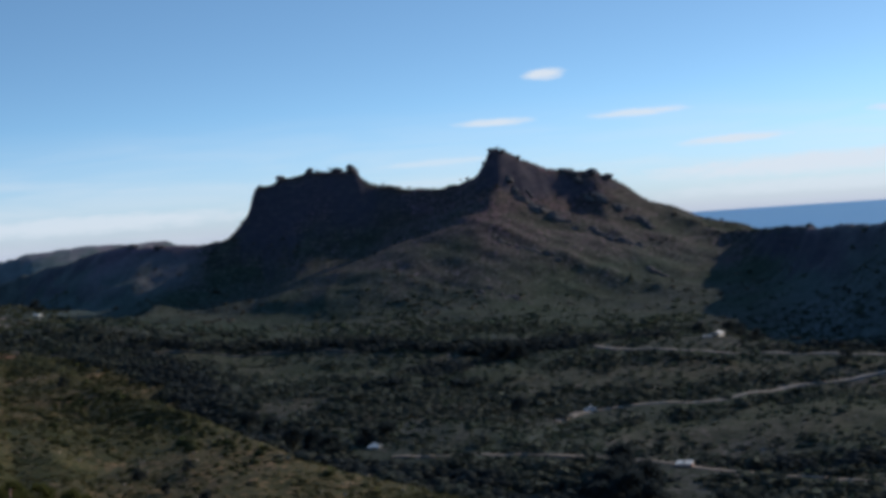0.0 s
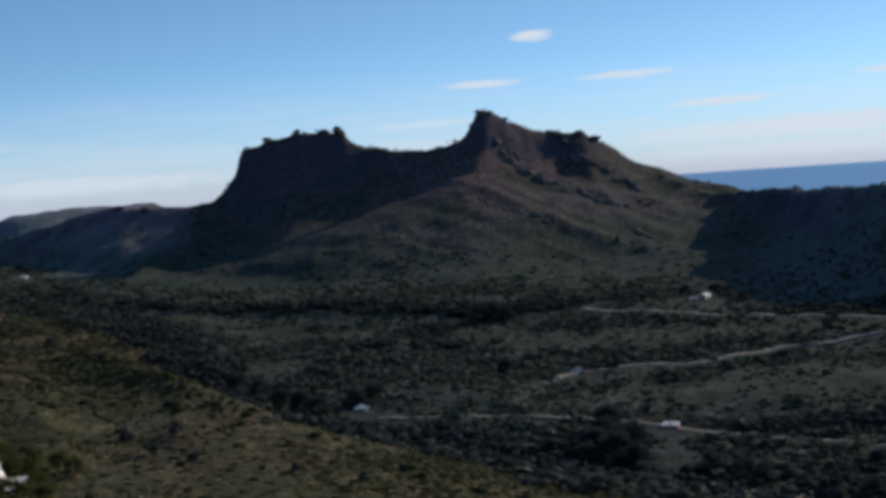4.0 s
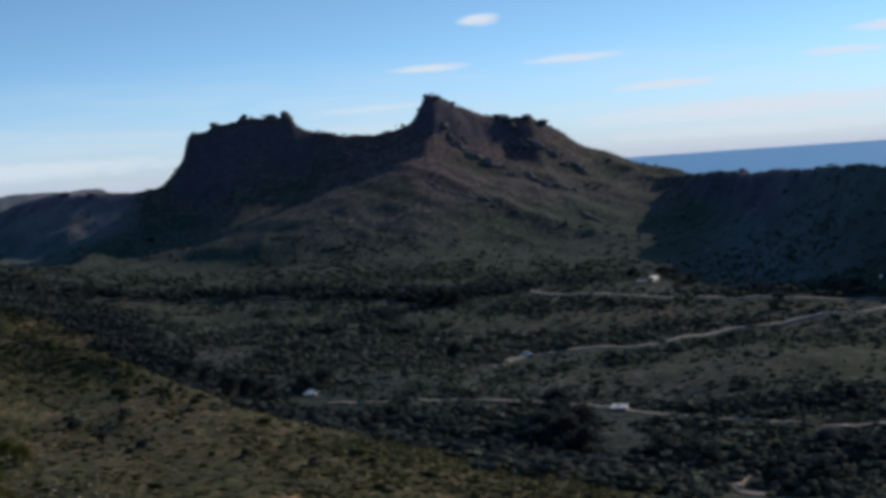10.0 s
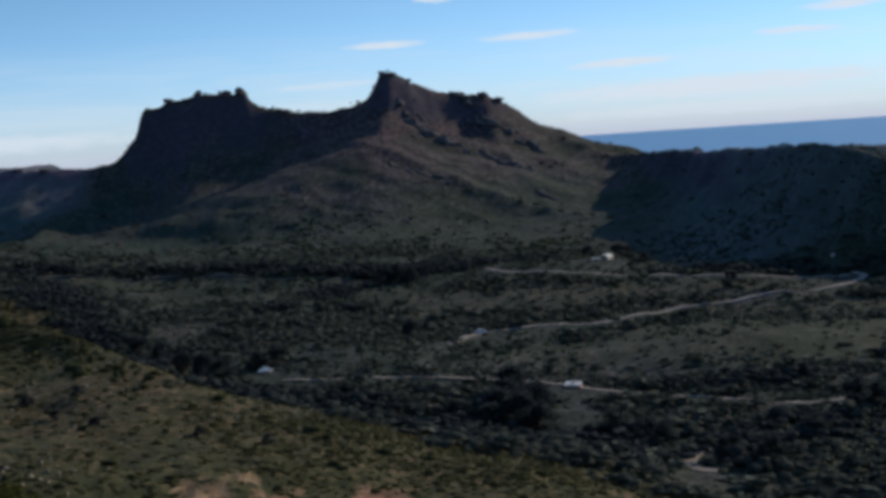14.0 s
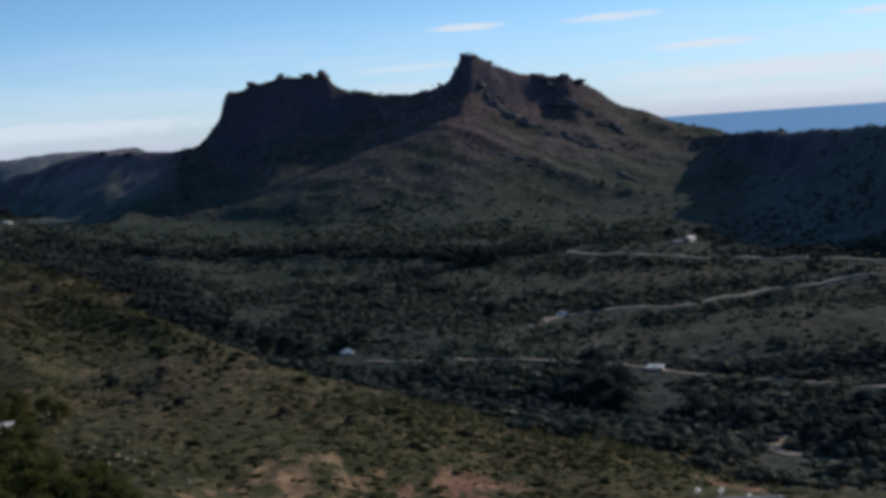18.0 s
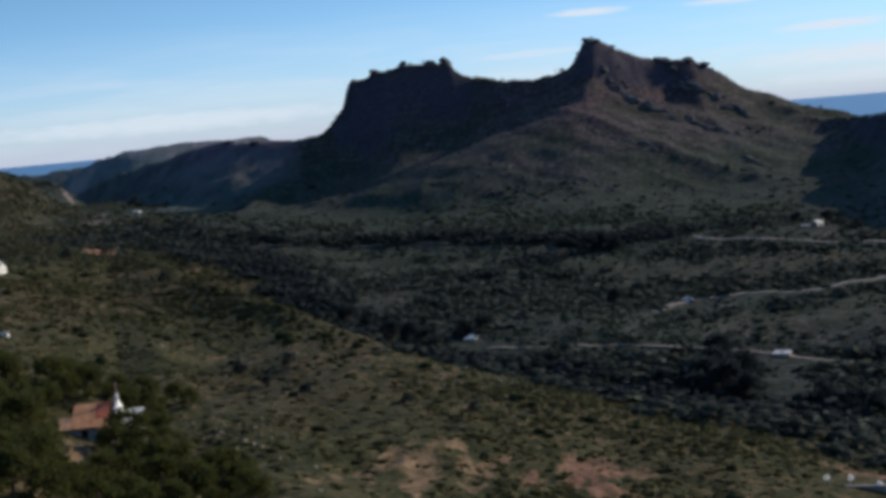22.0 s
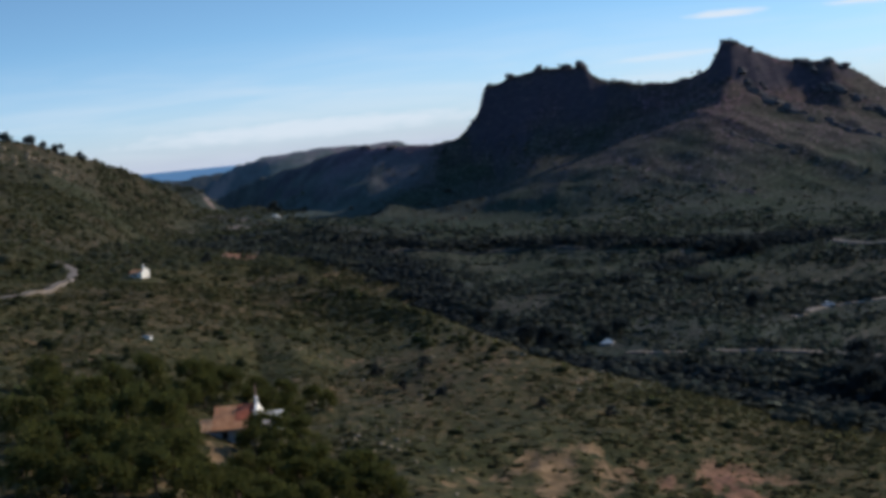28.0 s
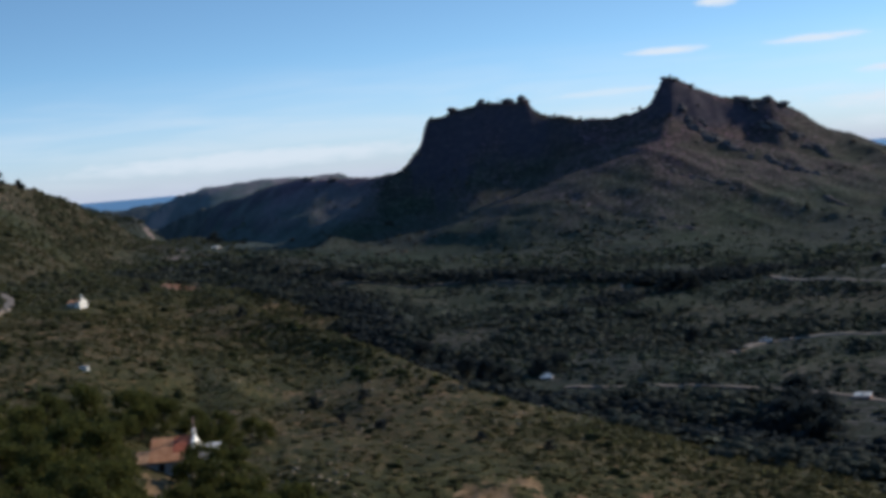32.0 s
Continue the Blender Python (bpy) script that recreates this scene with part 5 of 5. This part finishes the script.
def garden_terrace():
    """The balustrade with white globes at the foot of the slope."""
    x, y, z = ground_at(10.5, 266)
    wall = thing("garden_wall", pose(x, y, z, 0, 0, -10), "low pale garden parapet along a terrace edge", "wall")
    part("parapet", box(-5.6, 7.4, -0.15, 0.15, -1.0, 0.55, bevel=0.03), CONCRETE, wall)
    part("coping", box(-5.7, 7.5, -0.5, 0.5, 0.55, 0.66, bevel=0.02), CONCRETE, wall)
    model = None
    for b, d, h in ((9.12, 264.8, 0.75), (9.94, 267.0, 0.95), (10.9, 266.2, 0.85), (11.25, 263.6, 0.75), (11.94, 265.6, 0.85), (12.7, 265, 0.85)):
        px, py, pz = ground_at(b, d)
        m = pose(px, py, pz)
        if model is None:
            model = thing("globe_lamp", m, "white glass globe lamp on a short pale post", "lamp", "globe lamps along the terrace")
            post = bmesh.new()
            block(post, -0.16, 0.16, -0.16, 0.16, -0.8, 0.7, bevel=0.03)
            block(post, -0.24, 0.24, -0.24, 0.24, 0.7, 0.8, bevel=0.02)
            part("post", post, CONCRETE, model)
            ball = bmesh.new()
            bmesh.ops.create_icosphere(ball, subdivisions=2, radius=0.5, matrix=Matrix.Translation((0, 0, 1.2)))
            part("globe", ball, WHITE_GLASS, model, "white opal globe", smooth=True)
        else:
            copy_thing(model, m)


# rows of outcrops on the sunny flank: bearing and distance of both ends, how many, width, height
FLANK_ROCKS = [(2.45, 1116, 4.6, 1075, 17, 7.5, 5.0), (1.8, 1023, 3.95, 989, 13, 4.0, 2.0), (5.25, 1076, 6.9, 1047, 13, 6.0, 3.6), (4.7, 1150, 7.3, 1122, 16, 7.5, 5.0),
               (7.2, 986, 7.65, 974, 3, 6.0, 2.6), (1.1, 944, 2.8, 912, 8, 3.6, 1.5), (3.0, 1122, 4.4, 1100, 8, 5.0, 3.0), (2.9, 1040, 4.6, 1018, 5, 3.4, 1.6)]


def rocks():
    """Pale boulders lying in the scrub, and crags on the mountain's crest."""
    def stone(seed, name, label):
        g = random.Random(seed)
        bm = bmesh.new()
        bmesh.ops.create_icosphere(bm, subdivisions=2, radius=0.5)
        for v in bm.verts:
            v.co *= 1 + 0.30 * noise.noise(v.co * 2.3 + Vector((seed, 0, 0))) + g.uniform(-0.06, 0.06)
            v.co.z *= 0.75
        return bm, label
    models = []
    for i in range(4):
        bm, label = stone(i + 1, "boulder", "")
        ob = part("boulder", bm, STONE)
        tagged(ob, "pale weathered boulder lying in the scrub", "boulder", "boulders on the hillside")
        models.append(ob)
    spots = [(-12.15, 277), (-11.2, 264), (-10.8, 277), (-12.6, 275), (-9.8, 341), (-8.5, 388), (-10.9, 375), (-10.1, 370), (-12.5, 378), (-4.1, 326), (-3.8, 328)]
    g = random.Random(3)
    for k in range(90):
        b, d = g.choice(spots[:4]) if k < 26 else g.choice(spots[:11])
        spots.append((b + g.gauss(0.4, 1.6), d + g.gauss(0, 20)))
    spots += [(-18.8 + g.uniform(-0.25, 0.3), 469 + g.uniform(-4, 4)) for k in range(6)]
    # pale outcrops near the top of the western hill
    spots += [(-22.3 + g.uniform(-1.0, 1.6), 822 + g.uniform(-26, 14)) for k in range(34)]
    for i, (b, d) in enumerate(spots):
        x, y, z = ground_at(b, d)
        s = g.uniform(0.35, 1.0) if d < 700 else g.uniform(1.5, 3.2)
        m = pose(x, y, z + 0.12 * s, g.uniform(-15, 15), g.uniform(-15, 15), g.uniform(0, 360)) @ Matrix.Diagonal((s * g.uniform(0.8, 1.5), s, s * g.uniform(0.8, 1.3), 1))
        if i < len(models):
            models[i].matrix_world = m
        else:
            made = models[i % len(models)].copy()
            scene.collection.objects.link(made)
            made.matrix_world = m
    # dark outcrops in slanting rows on the sunny flank: bearing, distance, width, height
    flank = []
    for b0, d0, b1, d1, n, w, h in FLANK_ROCKS:
        for k in range(n):
            u = (k + g.uniform(-0.4, 0.4)) / max(n - 1, 1)
            k1, k2 = g.uniform(0.6, 1.4), g.uniform(0.6, 1.3)
            flank.append((b0 + u * (b1 - b0) + g.gauss(0, 0.05), d0 + u * (d1 - d0) + g.gauss(0, 2.5), w * k1, h * k1 * k2))
    # bearing, distance, width, height
    for i, (b, d, w, h) in enumerate(flank + [(-3.05, 1155, 6, 4), (-3.5, 1158, 8, 3), (-4.45, 1165, 6, 3.5), (-5.5, 1170, 7, 3), (-2.0, 1150, 5, 2.5), (-1.45, 1148, 6, 2),
                                       (1.9, 1128, 5, 2), (2.3, 1130, 6, 2), (2.8, 1139, 6, 2), (1.66, 1128, 4, 2), (5.35, 1163, 8, 4), (5.9, 1167, 8, 4), (4.6, 1160, 7, 3), (-9.8, 1230, 10, 3), (-10.7, 1247, 9, 3), (0.5, 1144, 7, 2)]):
        g2 = random.Random(50 + i)
        bm = bmesh.new()
        bmesh.ops.create_icosphere(bm, subdivisions=3 if i >= len(flank) else 2, radius=0.5)
        for v in bm.verts:
            n = noise.noise(v.co * 2.1 + Vector((i * 3.7, 0, 0))) + 0.7 * noise.noise(v.co * 5.0 + Vector((0, i * 2.9, 0)))
            v.co *= 1 + 0.42 * n
            v.co.x, v.co.y, v.co.z = v.co.x * w * (0.95 if i >= len(flank) else 1.3), v.co.y * w * 0.8, v.co.z * h * 1.1
        ob = part("crag", bm, ROCK if i < len(flank) else CREST_ROCK)
        tagged(ob, "dark jagged crag on the mountain's crest", "rock", "crags along the crest")
        x, y, z = ground_at(b, d)
        ob.matrix_world = pose(x, y, z + h * 0.05, 0, 0, g2.uniform(0, 360)) if i >= len(flank) else pose(x, y, z - h * 0.12, 0, 14, -40 + g2.uniform(-25, 25))


CREST_ROCK = plain_grained("grey_crest_rock", (0.07, 0.067, 0.078), (0.16, 0.14, 0.135), 0.25, 0.95, 0.2, fine=1.2)
ROCK = plain_grained("dark_crag_rock", (0.054, 0.052, 0.061), (0.132, 0.115, 0.110), 0.25, 0.95, 0.4, fine=1.2)
chapel()
white_house()
valley_house()
far_house()
valley_hut()
ridge_shed()
car_on_road()
garden_terrace()
rocks()
grove()
